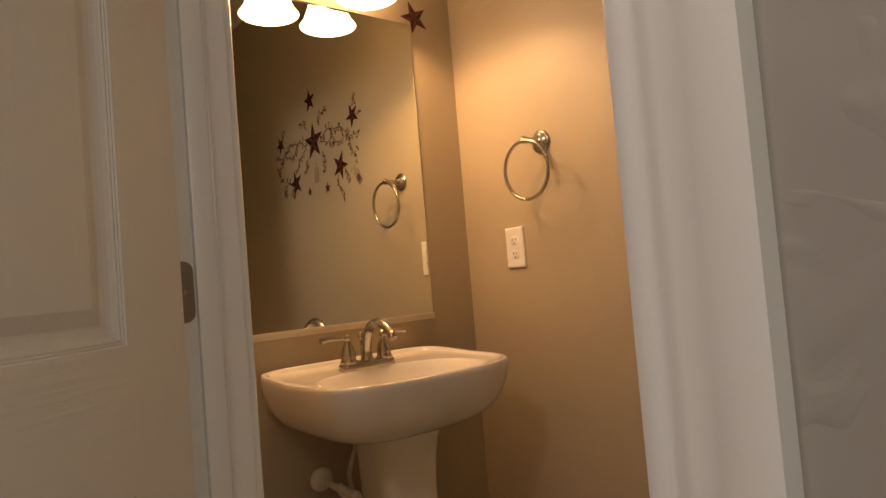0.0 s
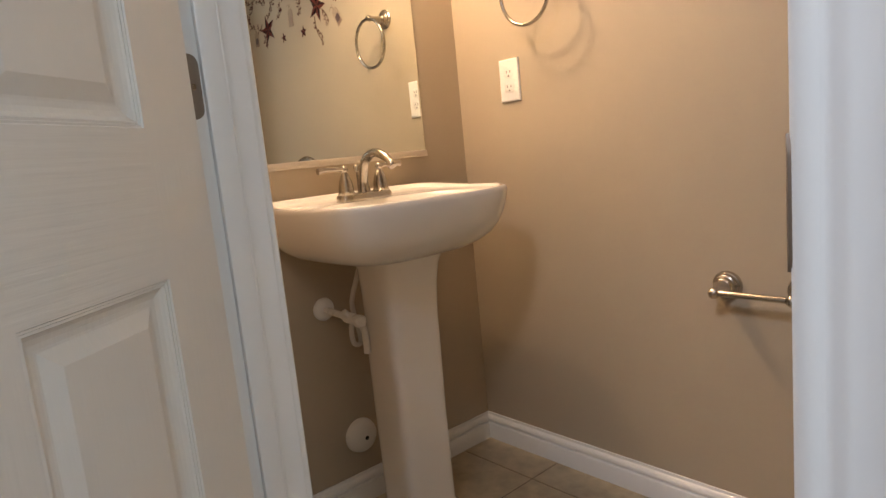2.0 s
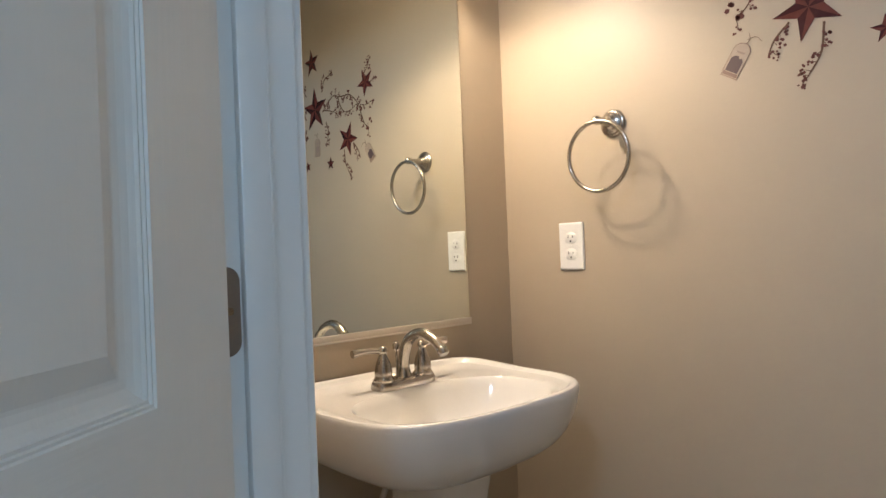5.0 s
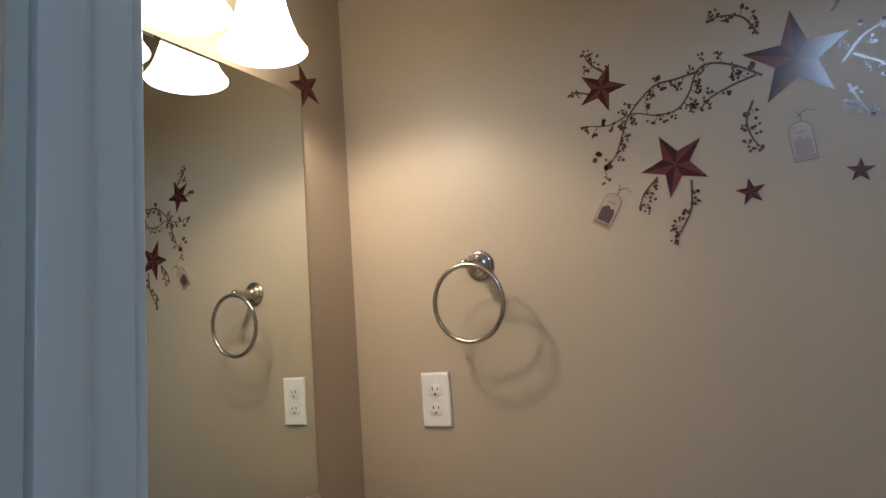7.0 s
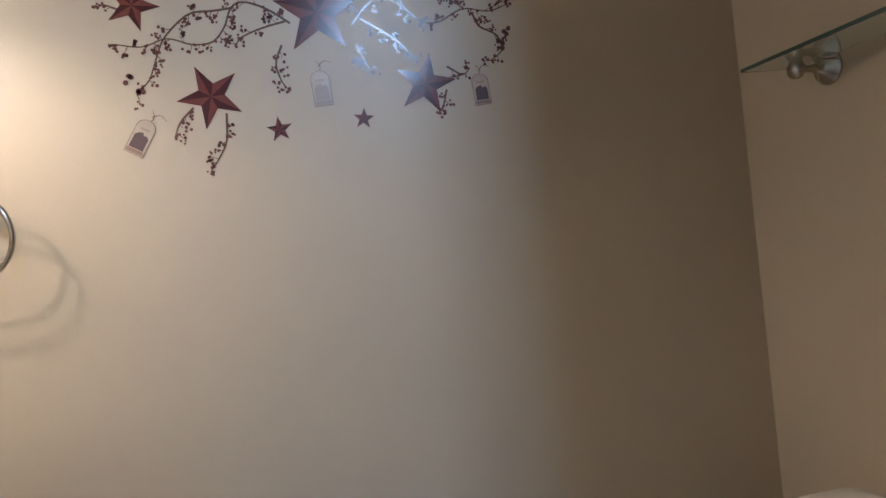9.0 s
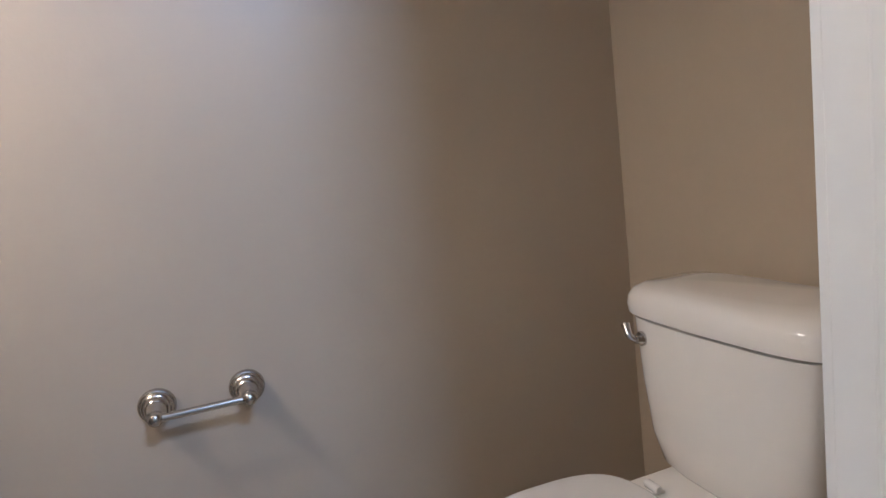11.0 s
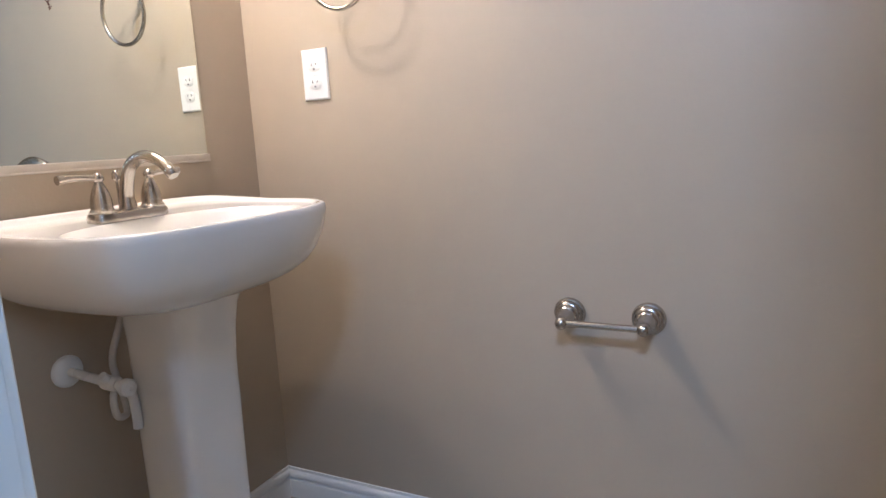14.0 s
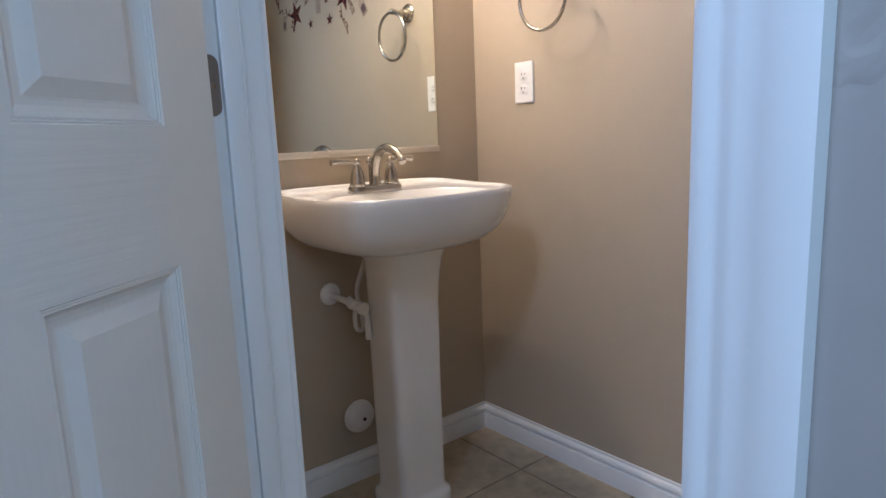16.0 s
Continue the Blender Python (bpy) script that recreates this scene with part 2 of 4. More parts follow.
structure("wall_north", box(-0.1, LENGTH + 0.1, 0, 0.1, 0, HEIGHT), M_WALL, "long tan painted wall of the small bathroom", "wall")
structure("wall_west", box(-0.1, 0, -DEPTH, 0, 0, HEIGHT), M_WALL, "tan painted wall behind the pedestal sink", "wall")
structure("wall_east", box(LENGTH, LENGTH + 0.1, -DEPTH, 0, 0, HEIGHT), M_WALL, "tan painted wall behind the toilet", "wall")
structure("ceiling", box(-0.1, LENGTH + 0.1, -DEPTH, 0.1, HEIGHT, HEIGHT + 0.1), M_CEIL, "flat white bathroom ceiling", "ceiling")
SPLIT = (HALL_Y - DEPTH) / 2
rough_l, rough_r, rough_t = DOOR_L - 0.02, DOOR_R + 0.02, DOOR_TOP + 0.02


def door_wall(y0, y1, x0, x1, top):
    bm = box(x0, rough_l, y0, y1, 0, top)
    box(rough_r, x1, y0, y1, 0, top, bm=bm)
    return box(rough_l, rough_r, y0, y1, rough_t, top, bm=bm)


structure("wall_south", door_wall(-0.975, -DEPTH, -0.1, LENGTH + 0.1, HEIGHT + 0.1), M_WALL, "tan painted wall with the doorway", "wall")
structure("hall_wall_north", door_wall(HALL_Y, -0.975, HALL_X0, HALL_X1, HALL_H), M_HALL, "grey textured hall wall round the doorway", "wall")
structure("hall_wall_west", box(HALL_X0 - 0.1, HALL_X0, HALL_BACK, HALL_Y, 0, HALL_H), M_HALL, "plain grey hall wall", "wall")
bm = box(HALL_X1, HALL_X1 + 0.1, HALL_BACK, SIDE_Y0, 0, HALL_H)
box(HALL_X1, HALL_X1 + 0.1, SIDE_Y1, HALL_Y, 0, HALL_H, bm=bm)
box(HALL_X1, HALL_X1 + 0.1, SIDE_Y0, SIDE_Y1, 0, SIDE_Z0, bm=bm)
box(HALL_X1, HALL_X1 + 0.1, SIDE_Y0, SIDE_Y1, SIDE_Z1, HALL_H, bm=bm)
structure("hall_wall_east", bm, M_HALL, "grey hall wall with the added side window", "wall")
bm = box(HALL_X0 - 0.1, WIN_X0, HALL_BACK - 0.12, HALL_BACK, 0, HALL_H)
box(WIN_X1, HALL_X1 + 0.1, HALL_BACK - 0.12, HALL_BACK, 0, HALL_H, bm=bm)
box(WIN_X0, WIN_X1, HALL_BACK - 0.12, HALL_BACK, 0, WIN_Z0, bm=bm)
box(WIN_X0, WIN_X1, HALL_BACK - 0.12, HALL_BACK, WIN_Z1, HALL_H, bm=bm)
structure("hall_wall_south", bm, M_HALL, "grey hall wall with a high window", "wall")
structure("hall_ceiling", box(HALL_X0 - 0.1, HALL_X1 + 0.1, HALL_BACK - 0.12, HALL_Y, HALL_H, HALL_H + 0.1), M_CEIL, "high white hall ceiling", "ceiling")
structure("hall_floor", box(HALL_X0 - 0.1, HALL_X1 + 0.1, HALL_BACK - 0.12, HALL_Y, -0.06, -0.002), M_WOOD, "brown hall floor", "floor")
win = thing("window_1", ((WIN_X0 + WIN_X1) / 2, HALL_BACK, WIN_Z0), "white framed high hall window", "window", kind="structure")
bm = box(WIN_X0, WIN_X0 + 0.05, HALL_BACK - 0.1, HALL_BACK - 0.02, WIN_Z0, WIN_Z1)
box(WIN_X1 - 0.05, WIN_X1, HALL_BACK - 0.1, HALL_BACK - 0.02, WIN_Z0, WIN_Z1, bm=bm)
box(WIN_X0 + 0.05, WIN_X1 - 0.05, HALL_BACK - 0.1, HALL_BACK - 0.02, WIN_Z0, WIN_Z0 + 0.05, bm=bm)
box(WIN_X0 + 0.05, WIN_X1 - 0.05, HALL_BACK - 0.1, HALL_BACK - 0.02, WIN_Z1 - 0.05, WIN_Z1, bm=bm)
part("window_frame", bm, M_TRIM, win, smooth=False)
pane = part("pane", box(WIN_X0 + 0.05, WIN_X1 - 0.05, HALL_BACK - 0.065, HALL_BACK - 0.06, WIN_Z0 + 0.05, WIN_Z1 - 0.05), M_GLASS, win, smooth=False)
pane.visible_shadow = False

# made-up window round the added east fill light, out of view
win = thing("window_2", (HALL_X1, (SIDE_Y0 + SIDE_Y1) / 2, SIDE_Z0), "unseen white framed side window added to light the door", "window", kind="structure")
bm = box(HALL_X1 + 0.02, HALL_X1 + 0.09, SIDE_Y0, SIDE_Y0 + 0.05, SIDE_Z0, SIDE_Z1)
box(HALL_X1 + 0.02, HALL_X1 + 0.09, SIDE_Y1 - 0.05, SIDE_Y1, SIDE_Z0, SIDE_Z1, bm=bm)
box(HALL_X1 + 0.02, HALL_X1 + 0.09, SIDE_Y0 + 0.05, SIDE_Y1 - 0.05, SIDE_Z0, SIDE_Z0 + 0.05, bm=bm)
box(HALL_X1 + 0.02, HALL_X1 + 0.09, SIDE_Y0 + 0.05, SIDE_Y1 - 0.05, SIDE_Z1 - 0.05, SIDE_Z1, bm=bm)
part("window_frame", bm, M_TRIM, win, smooth=False)
pane = part("pane", box(HALL_X1 + 0.05, HALL_X1 + 0.055, SIDE_Y0 + 0.05, SIDE_Y1 - 0.05, SIDE_Z0 + 0.05, SIDE_Z1 - 0.05), M_GLASS, win, smooth=False)
pane.visible_shadow = False

# door lining: jambs, stops, casings
BASE_PROFILE = [(0, FLOOR), (0.014, FLOOR), (0.014, 0.058), (0.0125, 0.0615), (0.0062, 0.0645), (0.0062, 0.0675), (0.0122, 0.0695), (0.0122, 0.0765), (0.0085, 0.0825), (0.0040, 0.0855), (0.0040, 0.0885), (0.003, 0.093), (0, 0.093)]
CASING = [(0, 0), (0, 0.009), (0.003, 0.0115), (0.012, 0.0120), (0.0135, 0.0110), (0.018, 0.0110), (0.021, 0.0125), (0.026, 0.0133), (0.030, 0.0127), (0.038, 0.0140), (0.044, 0.0162), (0.058, 0.0165), (0.062, 0.0145), (0.062, 0)]
frame_1 = thing("door_frame", (DOOR_L, HALL_Y, 0), "white painted door frame with moulded casing", "door frame", kind="structure")
J0, J1 = HALL_Y + 0.001, -DEPTH - 0.001
part("jamb", box(DOOR_L - 0.02, DOOR_L, J0, J1, 0, DOOR_TOP, 0.002), M_TRIM, frame_1, smooth=False)
part("jamb", box(DOOR_R, DOOR_R + 0.02, J0, J1, 0, DOOR_TOP, 0.002), M_TRIM, frame_1, smooth=False)
part("head_jamb", box(DOOR_L - 0.02, DOOR_R + 0.02, J0, J1, DOOR_TOP + 0.0005, DOOR_TOP + 0.02, 0.002), M_TRIM, frame_1, smooth=False)
STOP0, STOP1 = HALL_Y + 0.042, HALL_Y + 0.074


def stop_strip(x0, x1, y0, y1, z0, z1):
    return box(x0, x1, y0, y1, z0, z1, 0.0022, segments=2)


part("door_stop", stop_strip(DOOR_L - 0.001, DOOR_L + 0.011, STOP0, STOP1, 0, DOOR_TOP - 0.011), M_TRIM, frame_1)
part("door_stop", stop_strip(DOOR_R - 0.011, DOOR_R + 0.001, STOP0, STOP1, 0, DOOR_TOP - 0.011), M_TRIM, frame_1)
part("stop_bead", stop_strip(DOOR_L - 0.001, DOOR_L + 0.005, STOP1 + 0.0015, STOP1 + 0.007, 0, DOOR_TOP - 0.011), M_TRIM, frame_1)
part("stop_bead", stop_strip(DOOR_R - 0.005, DOOR_R + 0.001, STOP1 + 0.0015, STOP1 + 0.007, 0, DOOR_TOP - 0.011), M_TRIM, frame_1)
part("door_stop", stop_strip(DOOR_L, DOOR_R, STOP0, STOP1, DOOR_TOP - 0.010, DOOR_TOP + 0.001), M_TRIM, frame_1)


def casing(side, wall_y, out):
    """One upright of moulded casing: side -1 or 1 from the opening, out the way it stands off the wall."""
    edge = DOOR_L - 0.005 if side < 0 else DOOR_R + 0.005
    return loft([[Vector((edge + side * w, wall_y + out * h, z + (w if z > 1 else 0))) for w, h in CASING] for z in (0.0, DOOR_TOP + 0.005)])


def head_casing(wall_y, out):
    return loft([[Vector((x + s * w, wall_y + out * h, DOOR_TOP + 0.005 + w)) for w, h in CASING] for x, s in ((DOOR_L - 0.005, -1), (DOOR_R + 0.005, 1))])


for wy, wo in ((HALL_Y, -1), (-DEPTH, 1)):
    part("casing", casing(-1, wy, wo), M_TRIM, frame_1)
    part("casing", casing(1, wy, wo), M_TRIM, frame_1)
    part("casing", head_casing(wy, wo), M_TRIM, frame_1)


def strike_plate():
    bm = box(DOOR_R - 0.0018, DOOR_R + 0.0005, HALL_Y + 0.005, HALL_Y + 0.036, 0.862, 0.925, 0.001)
    rings = []
    for k in range(8):
        u = k / 7
        x, y = DOOR_R - 0.0016 + 0.0022 * max(0, u - 0.6) / 0.4, HALL_Y + 0.008 - 0.0095 * u
        h = 0.033 if u < 0.6 else 0.033 - 0.010 * (u - 0.6) / 0.4
        rings.append([Vector((x + o, y, 0.893 + q * h)) for q, o in ((-1, 0), (1, 0), (1, 0.0020), (-1, 0.0020))])
    loft(rings, bm)
    return bm


part("strike_plate", strike_plate(), M_BRONZE, frame_1, "dark metal strike plate with curved lip")

# baseboards
SIDE_L, SIDE_R = DOOR_L - 0.068, DOOR_R + 0.068
structure("baseboard", sheet(BASE_PROFILE, [lambda o, u: Vector((o, -o, u)), lambda o, u: Vector((LENGTH - o, -o, u))]), M_TRIM, "white moulded baseboard along the long wall", "baseboard", True)
structure("baseboard", sheet(BASE_PROFILE, [lambda o, u: Vector((o, -DEPTH + o, u)), lambda o, u: Vector((o, -o, u))]), M_TRIM, "white moulded baseboard behind the sink", "baseboard", True)
structure("baseboard", sheet(BASE_PROFILE, [lambda o, u: Vector((LENGTH - o, -o, u)), lambda o, u: Vector((LENGTH - o, -DEPTH + o, u))]), M_TRIM, "white moulded baseboard behind the toilet", "baseboard", True)
structure("baseboard", sheet(BASE_PROFILE, [lambda o, u: Vector((0.014, -DEPTH + o, u)), lambda o, u: Vector((SIDE_L, -DEPTH + o, u))]), M_TRIM, "short white moulded baseboard beside the doorway", "baseboard", True)
structure("baseboard", sheet(BASE_PROFILE, [lambda o, u: Vector((SIDE_R, -DEPTH + o, u)), lambda o, u: Vector((LENGTH - 0.014, -DEPTH + o, u))]), M_TRIM, "white moulded baseboard beside the doorway", "baseboard", True)
structure("baseboard", sheet(BASE_PROFILE, [lambda o, u: Vector((SIDE_R, HALL_Y - o, u)), lambda o, u: Vector((HALL_X1, HALL_Y - o, u))]), M_TRIM, "white moulded baseboard along the hall wall", "baseboard", True)


# ---- door ----
DOOR_W, DOOR_H, DOOR_T = 0.762, 2.03, 0.035
DOOR_OPEN = 52.0


def panelled_skin(bm, side):
    """One moulded face of the door with six sunk panels; side 0 or 1."""
    stile, mull = 0.112, 0.092
    pw = (DOOR_W - 2 * stile - mull) / 2
    xs = [0, stile, stile + pw, stile + pw + mull, DOOR_W - stile, DOOR_W]
    zs = [0, 0.235, 0.802, 0.982, 1.60, 1.705, 1.905, DOOR_H]
    y0, inn = (0.0, 1) if side == 0 else (DOOR_T, -1)
    for i in range(5):
        for j in range(7):
            a, b, c, d = xs[i], xs[i + 1], zs[j], zs[j + 1]
            if i in (1, 3) and j in (1, 3, 5):
                steps = ((0, 0), (0.0012, 0.0022), (0.0035, 0.0016), (0.0045, 0.0040), (0.0072, 0.0034), (0.0085, 0.0062), (0.013, 0.0095), (0.019, 0.0118), (0.025, 0.0125), (0.028, 0.0122), (0.046, 0.0045), (0.0475, 0.0038))
                rings = [[Vector((a + w, y0 + inn * h, c + w)), Vector((b - w, y0 + inn * h, c + w)), Vector((b - w, y0 + inn * h, d - w)), Vector((a + w, y0 + inn * h, d - w))] for w, h in steps]
                loft(rings, bm, cap_start=False)
            else:
                face = bm.faces.new([bm.verts.new((x, y0, z)) for x, z in ((a, c), (b, c), (b, d), (a, d))])
                face.material_index = 1 if j % 2 == 0 and 0 < i < 4 else 0


def door_leaf():
    bm = bmesh.new()
    panelled_skin(bm, 0)
    panelled_skin(bm, 1)
    for x in (0, DOOR_W):
        bm.faces.new([bm.verts.new((x, y, z)) for y, z in ((0, 0), (DOOR_T, 0), (DOOR_T, DOOR_H), (0, DOOR_H))])
    for z in (0, DOOR_H):
        bm.faces.new([bm.verts.new((x, y, z)) for x, y in ((0, 0), (DOOR_W, 0), (DOOR_W, DOOR_T), (0, DOOR_T))])
    bmesh.ops.remove_doubles(bm, verts=bm.verts, dist=0.0002)
    return bm


HINGE = (DOOR_L + 0.003, HALL_Y - 0.007, 0.012)
door_m = pose(*HINGE, 0, 0, -DOOR_OPEN)
door_1 = new("door_1")
door_1.empty_display_size, door_1.matrix_basis = 0.05, door_m
tagged(door_1, "white six-panel moulded door standing open into the hall", "door", kind="structure")


def door_part(name, bm, mat, label="", smooth=True):
    bmesh.ops.transform(bm, matrix=door_m, verts=bm.verts)
    return part(name, bm, mat, door_1, label, smooth)


door_part("leaf", door_leaf(), M_DOOR, smooth=False).data.materials.append(M_RAIL)
for hz in (0.258, 1.042, 1.798):
    bm = lathe([(0.001, -0.046), (0.006, -0.045), (0.006, 0.045), (0.001, 0.046)], at(-0.002, -0.004, hz), 12)
    box(0.0015, 0.003, -0.001, 0.03, hz - 0.044, hz + 0.044, bm=bm)
    door_part("hinge", bm, M_BRONZE, "dark metal butt hinge")
bm = lathe([(0.001, 0), (0.033, 0.0), (0.033, 0.006), (0.026, 0.010), (0.012, 0.014), (0.011, 0.04), (0.022, 0.046), (0.028, 0.058), (0.024, 0.07), (0.001, 0.074)], at(DOOR_W - 0.065, DOOR_T, 0.88, pose(0, 0, 0, -90)), 24)
door_part("knob", bm, M_NICKEL, "brushed nickel door knob")


def jamb_hinge_leaf(z):
    """The hinge's leaf on the jamb, with rounded corners and a screw."""
    ring = []
    y0, y1, h, r = HALL_Y + 0.008, HALL_Y + 0.040, 0.0445, 0.014
    for cy, cz, a0 in ((y1 - r, h - r, 0), (y0 + 0.001, h - 0.001, 90), (y0 + 0.001, -h + 0.001, 180), (y1 - r, -h + r, 270)):
        rr = r if cy == y1 - r else 0.001
        for k in range(6):
            a = radians(a0 + 90 * k / 5)
            ring.append((cy + rr * math.cos(a), z + cz + rr * math.sin(a)))
    return loft([[Vector((x, y, zz)) for y, zz in ring] for x in (DOOR_L - 0.0005, DOOR_L + 0.0018)])


for hz in (0.270, 1.054, 1.810):
    leaf = part("hinge_leaf", jamb_hinge_leaf(hz), M_BRONZE, frame_1, "dark metal hinge leaf on the jamb", smooth=False)
    for sz, sy in ((-0.03, 0.019), (0.0, 0.029), (0.03, 0.019)):
        part("screw", lathe([(0.004, 0), (0.004, 0.0006), (0.001, 0.0009)], at(DOOR_L + 0.0018, HALL_Y + sy, hz + sz, TO_PLUS_X), 10), M_NICKEL, leaf)


# ---- pedestal sink ----
def superellipse(cx, cy, ax, ay, power, z, steps=72):
    out = []
    for k in range(steps):
        a = 2 * math.pi * k / steps
        c, s = math.cos(a), math.sin(a)
        out.append(Vector((cx + ax * math.copysign(abs(c) ** (2 / power), c), cy + ay * math.copysign(abs(s) ** (2 / power), s), z)))
    return out


def rim_outline(z, shrink=1.0, steps=72, raise_back=0.0):
    """The basin's plan: straight back at the wall, bowed front, rounded corners."""
    out = []
    for k in range(steps):
        a = 2 * math.pi * k / steps
        c, s = math.cos(a), math.sin(a)
        corner = 4.2 if c > 0 else 7.0
        px = math.copysign(abs(c) ** (2 / corner), c)
        py = math.copysign(abs(s) ** (2 / corner), s)
        ax = 0.200 + (0.026 * (1 - py * py) if px > 0 else 0.0)
        x = 0.206 + ax * px
        y = MID + 0.003 + (0.266 - 0.012 * max(px, 0)) * py
        x = 0.19 + (x - 0.19) * shrink
        y = MID + (y - MID) * shrink
        out.append(Vector((max(x, 0.003), y, z + raise_back * max(0.0, -px))))
    return out


def basin():
    rings = []
    for z, s in ((0.698, 0.34), (0.700, 0.44), (0.704, 0.56), (0.712, 0.675), (0.724, 0.775), (0.741, 0.858), (0.762, 0.918), (0.786, 0.958), (0.810, 0.985), (0.831, 1.0)):
        rings.append(rim_outline(z, s))
    rings.append(rim_outline(0.8405, 0.995, raise_back=0.008))
    rings.append(rim_outline(0.8440, 0.985, raise_back=0.010))
    rings.append(rim_outline(0.8450, 0.970, raise_back=0.010))
    rings.append(rim_outline(0.8442, 0.945, raise_back=0.009))
    rings.append(rim_outline(0.8425, 0.934, raise_back=0.008))
    rings.append(rim_outline(0.8395, 0.922, raise_back=0.005))
    rings.append(rim_outline(0.8385, 0.908, raise_back=0.004))
    flat, bowl = rim_outline(0.8380, 0.89, raise_back=0.004), superellipse(0.266, MID, 0.140, 0.206, 2.5, 0.835)
    rings.append([a.lerp(b, 0.5) for a, b in zip(flat, bowl)])
    rings.append(bowl)
    for z, s in ((0.829, 0.975), (0.815, 0.945), (0.79, 0.89), (0.765, 0.80), (0.745, 0.66), (0.732, 0.46), (0.727, 0.22), (0.7255, 0.09)):
        rings.append(superellipse(0.266 - 0.012 * (1 - s), MID, 0.140 * s, 0.206 * s, 2.4, z))
    return loft(rings)


def pedestal():
    rings = []
    for z, cx, ax, ay, pw in ((0.0, 0.178, 0.090, 0.090, 3.6), (0.022, 0.178, 0.090, 0.090, 3.6), (0.030, 0.178, 0.087, 0.087, 3.6), (0.036, 0.178, 0.080, 0.080, 3.6), (0.050, 0.178, 0.075, 0.075, 4.0),
                          (0.12, 0.178, 0.071, 0.071, 6.0), (0.30, 0.179, 0.070, 0.072, 6.5), (0.46, 0.183, 0.070, 0.074, 6.5), (0.56, 0.187, 0.071, 0.075, 5.5), (0.63, 0.192, 0.076, 0.082, 4.0),
                          (0.675, 0.197, 0.085, 0.092, 3.0), (0.705, 0.20, 0.098, 0.108, 2.6), (0.72, 0.20, 0.106, 0.122, 2.4)):
        rings.append(superellipse(cx + 0.004, MID + 0.007 + 0.008 * (1 - z / 0.72), ax * 0.99, ay * 0.99, pw, z + FLOOR * (1 - z / 0.72), 48))
    return loft(rings)


sink = thing("pedestal_sink", (0.165, MID, 0), "white glazed pedestal sink against the tan wall", "sink")
part("basin", basin(), M_CERAMIC, sink)
part("pedestal", pedestal(), M_CERAMIC, sink)
part("drain", lathe([(0.001, 0), (0.021, 0.0), (0.021, 0.002), (0.014, 0.003), (0.001, 0.0045)], at(0.255, MID, 0.7252), 20), M_NICKEL, sink, "brushed nickel drain stopper")

# faucet
FX, FZ = 0.106, 0.8430
faucet = thing("faucet", (FX, MID, FZ), "brushed nickel two-handle arched faucet on the sink", "faucet")
bm = loft([superellipse(FX, MID, a * 1.0, b, 3.5, z, 40) for z, a, b in ((FZ - 0.006, 0.026, 0.076), (FZ + 0.004, 0.026, 0.076), (FZ + 0.009, 0.024, 0.074), (FZ + 0.012, 0.018, 0.068))])
part("base_plate", bm, M_NICKEL, faucet)
spout_line = [(FX, MID, FZ + 0.005), (FX + 0.002, MID, FZ + 0.046), (FX + 0.02, MID, FZ + 0.087), (FX + 0.058, MID, FZ + 0.104), (FX + 0.096, MID, FZ + 0.095), (FX + 0.120, MID, FZ + 0.077)]
part("spout", tube(spout_line, lambda u: 0.0128 - 0.0032 * u + (0.005 * (1 - u / 0.12) if u < 0.12 else 0), 16), M_NICKEL, faucet)
part("aerator", lathe([(0.001, -0.002), (0.0090, -0.002), (0.0108, 0.001), (0.0108, 0.010), (0.0096, 0.013), (0.001, 0.014)], at(FX + 0.126, MID, FZ + 0.0695, pose(0, 0, 0, 0, -38, 0)), 18), M_NICKEL, faucet)
part("lift_rod", lathe([(0.0025, 0), (0.0025, 0.062), (0.007, 0.066), (0.0075, 0.076), (0.004, 0.081), (0.001, 0.082)], at(FX - 0.021, MID - 0.001, FZ), 14), M_NICKEL, faucet)
for hs in (-1, 1):
    hy = MID + hs * 0.0515
    bm = lathe([(0.0215, 0), (0.0215, 0.007), (0.0190, 0.010), (0.0178, 0.012), (0.0182, 0.018), (0.0174, 0.027), (0.0150, 0.038), (0.0116, 0.047), (0.0086, 0.054), (0.0068, 0.058), (0.0095, 0.061), (0.0100, 0.065), (0.0075, 0.070), (0.005, 0.073), (0.001, 0.075)], at(FX, hy, FZ + 0.006), 24)
    handle = part("handle", bm, M_NICKEL, faucet)
    part("lever", tube([(FX, hy, FZ + 0.069), (FX - 0.001, hy + hs * 0.022, FZ + 0.073), (FX - 0.003, hy + hs * 0.048, FZ + 0.074), (FX - 0.004, hy + hs * 0.070, FZ + 0.072)], lambda u: 0.0050 + 0.0030 * u * u, 12), M_NICKEL, handle)

# water supply and wall covers under the basin
valve = thing("supply_valve", (0.0, -0.55, 0.565), "white plastic water supply valve with hose under sink", "valve")
part("escutcheon", lathe([(0.030, 0.0005), (0.030, 0.003), (0.026, 0.009), (0.014, 0.014), (0.001, 0.015)], at(0.0, -0.55, 0.565, TO_PLUS_X), 24), M_PLASTIC, valve)
part("stub_pipe", tube([(0.01, -0.55, 0.565), (0.165, -0.553, 0.557)], 0.0085, 14, rounded=False), M_PLASTIC, valve)
bm = lathe([(0.001, -0.018), (0.0125, -0.018), (0.0135, -0.012), (0.0135, 0.012), (0.011, 0.018), (0.001, 0.019)], at(0.128, -0.552, 0.559, TO_PLUS_X), 18)
lathe([(0.008, -0.006), (0.008, 0.026), (0.001, 0.027)], at(0.128, -0.552, 0.559, pose(0, 0, 0, 40, 0, 0)), 14, bm=bm)
part("valve_body", bm, M_PLASTIC, valve)
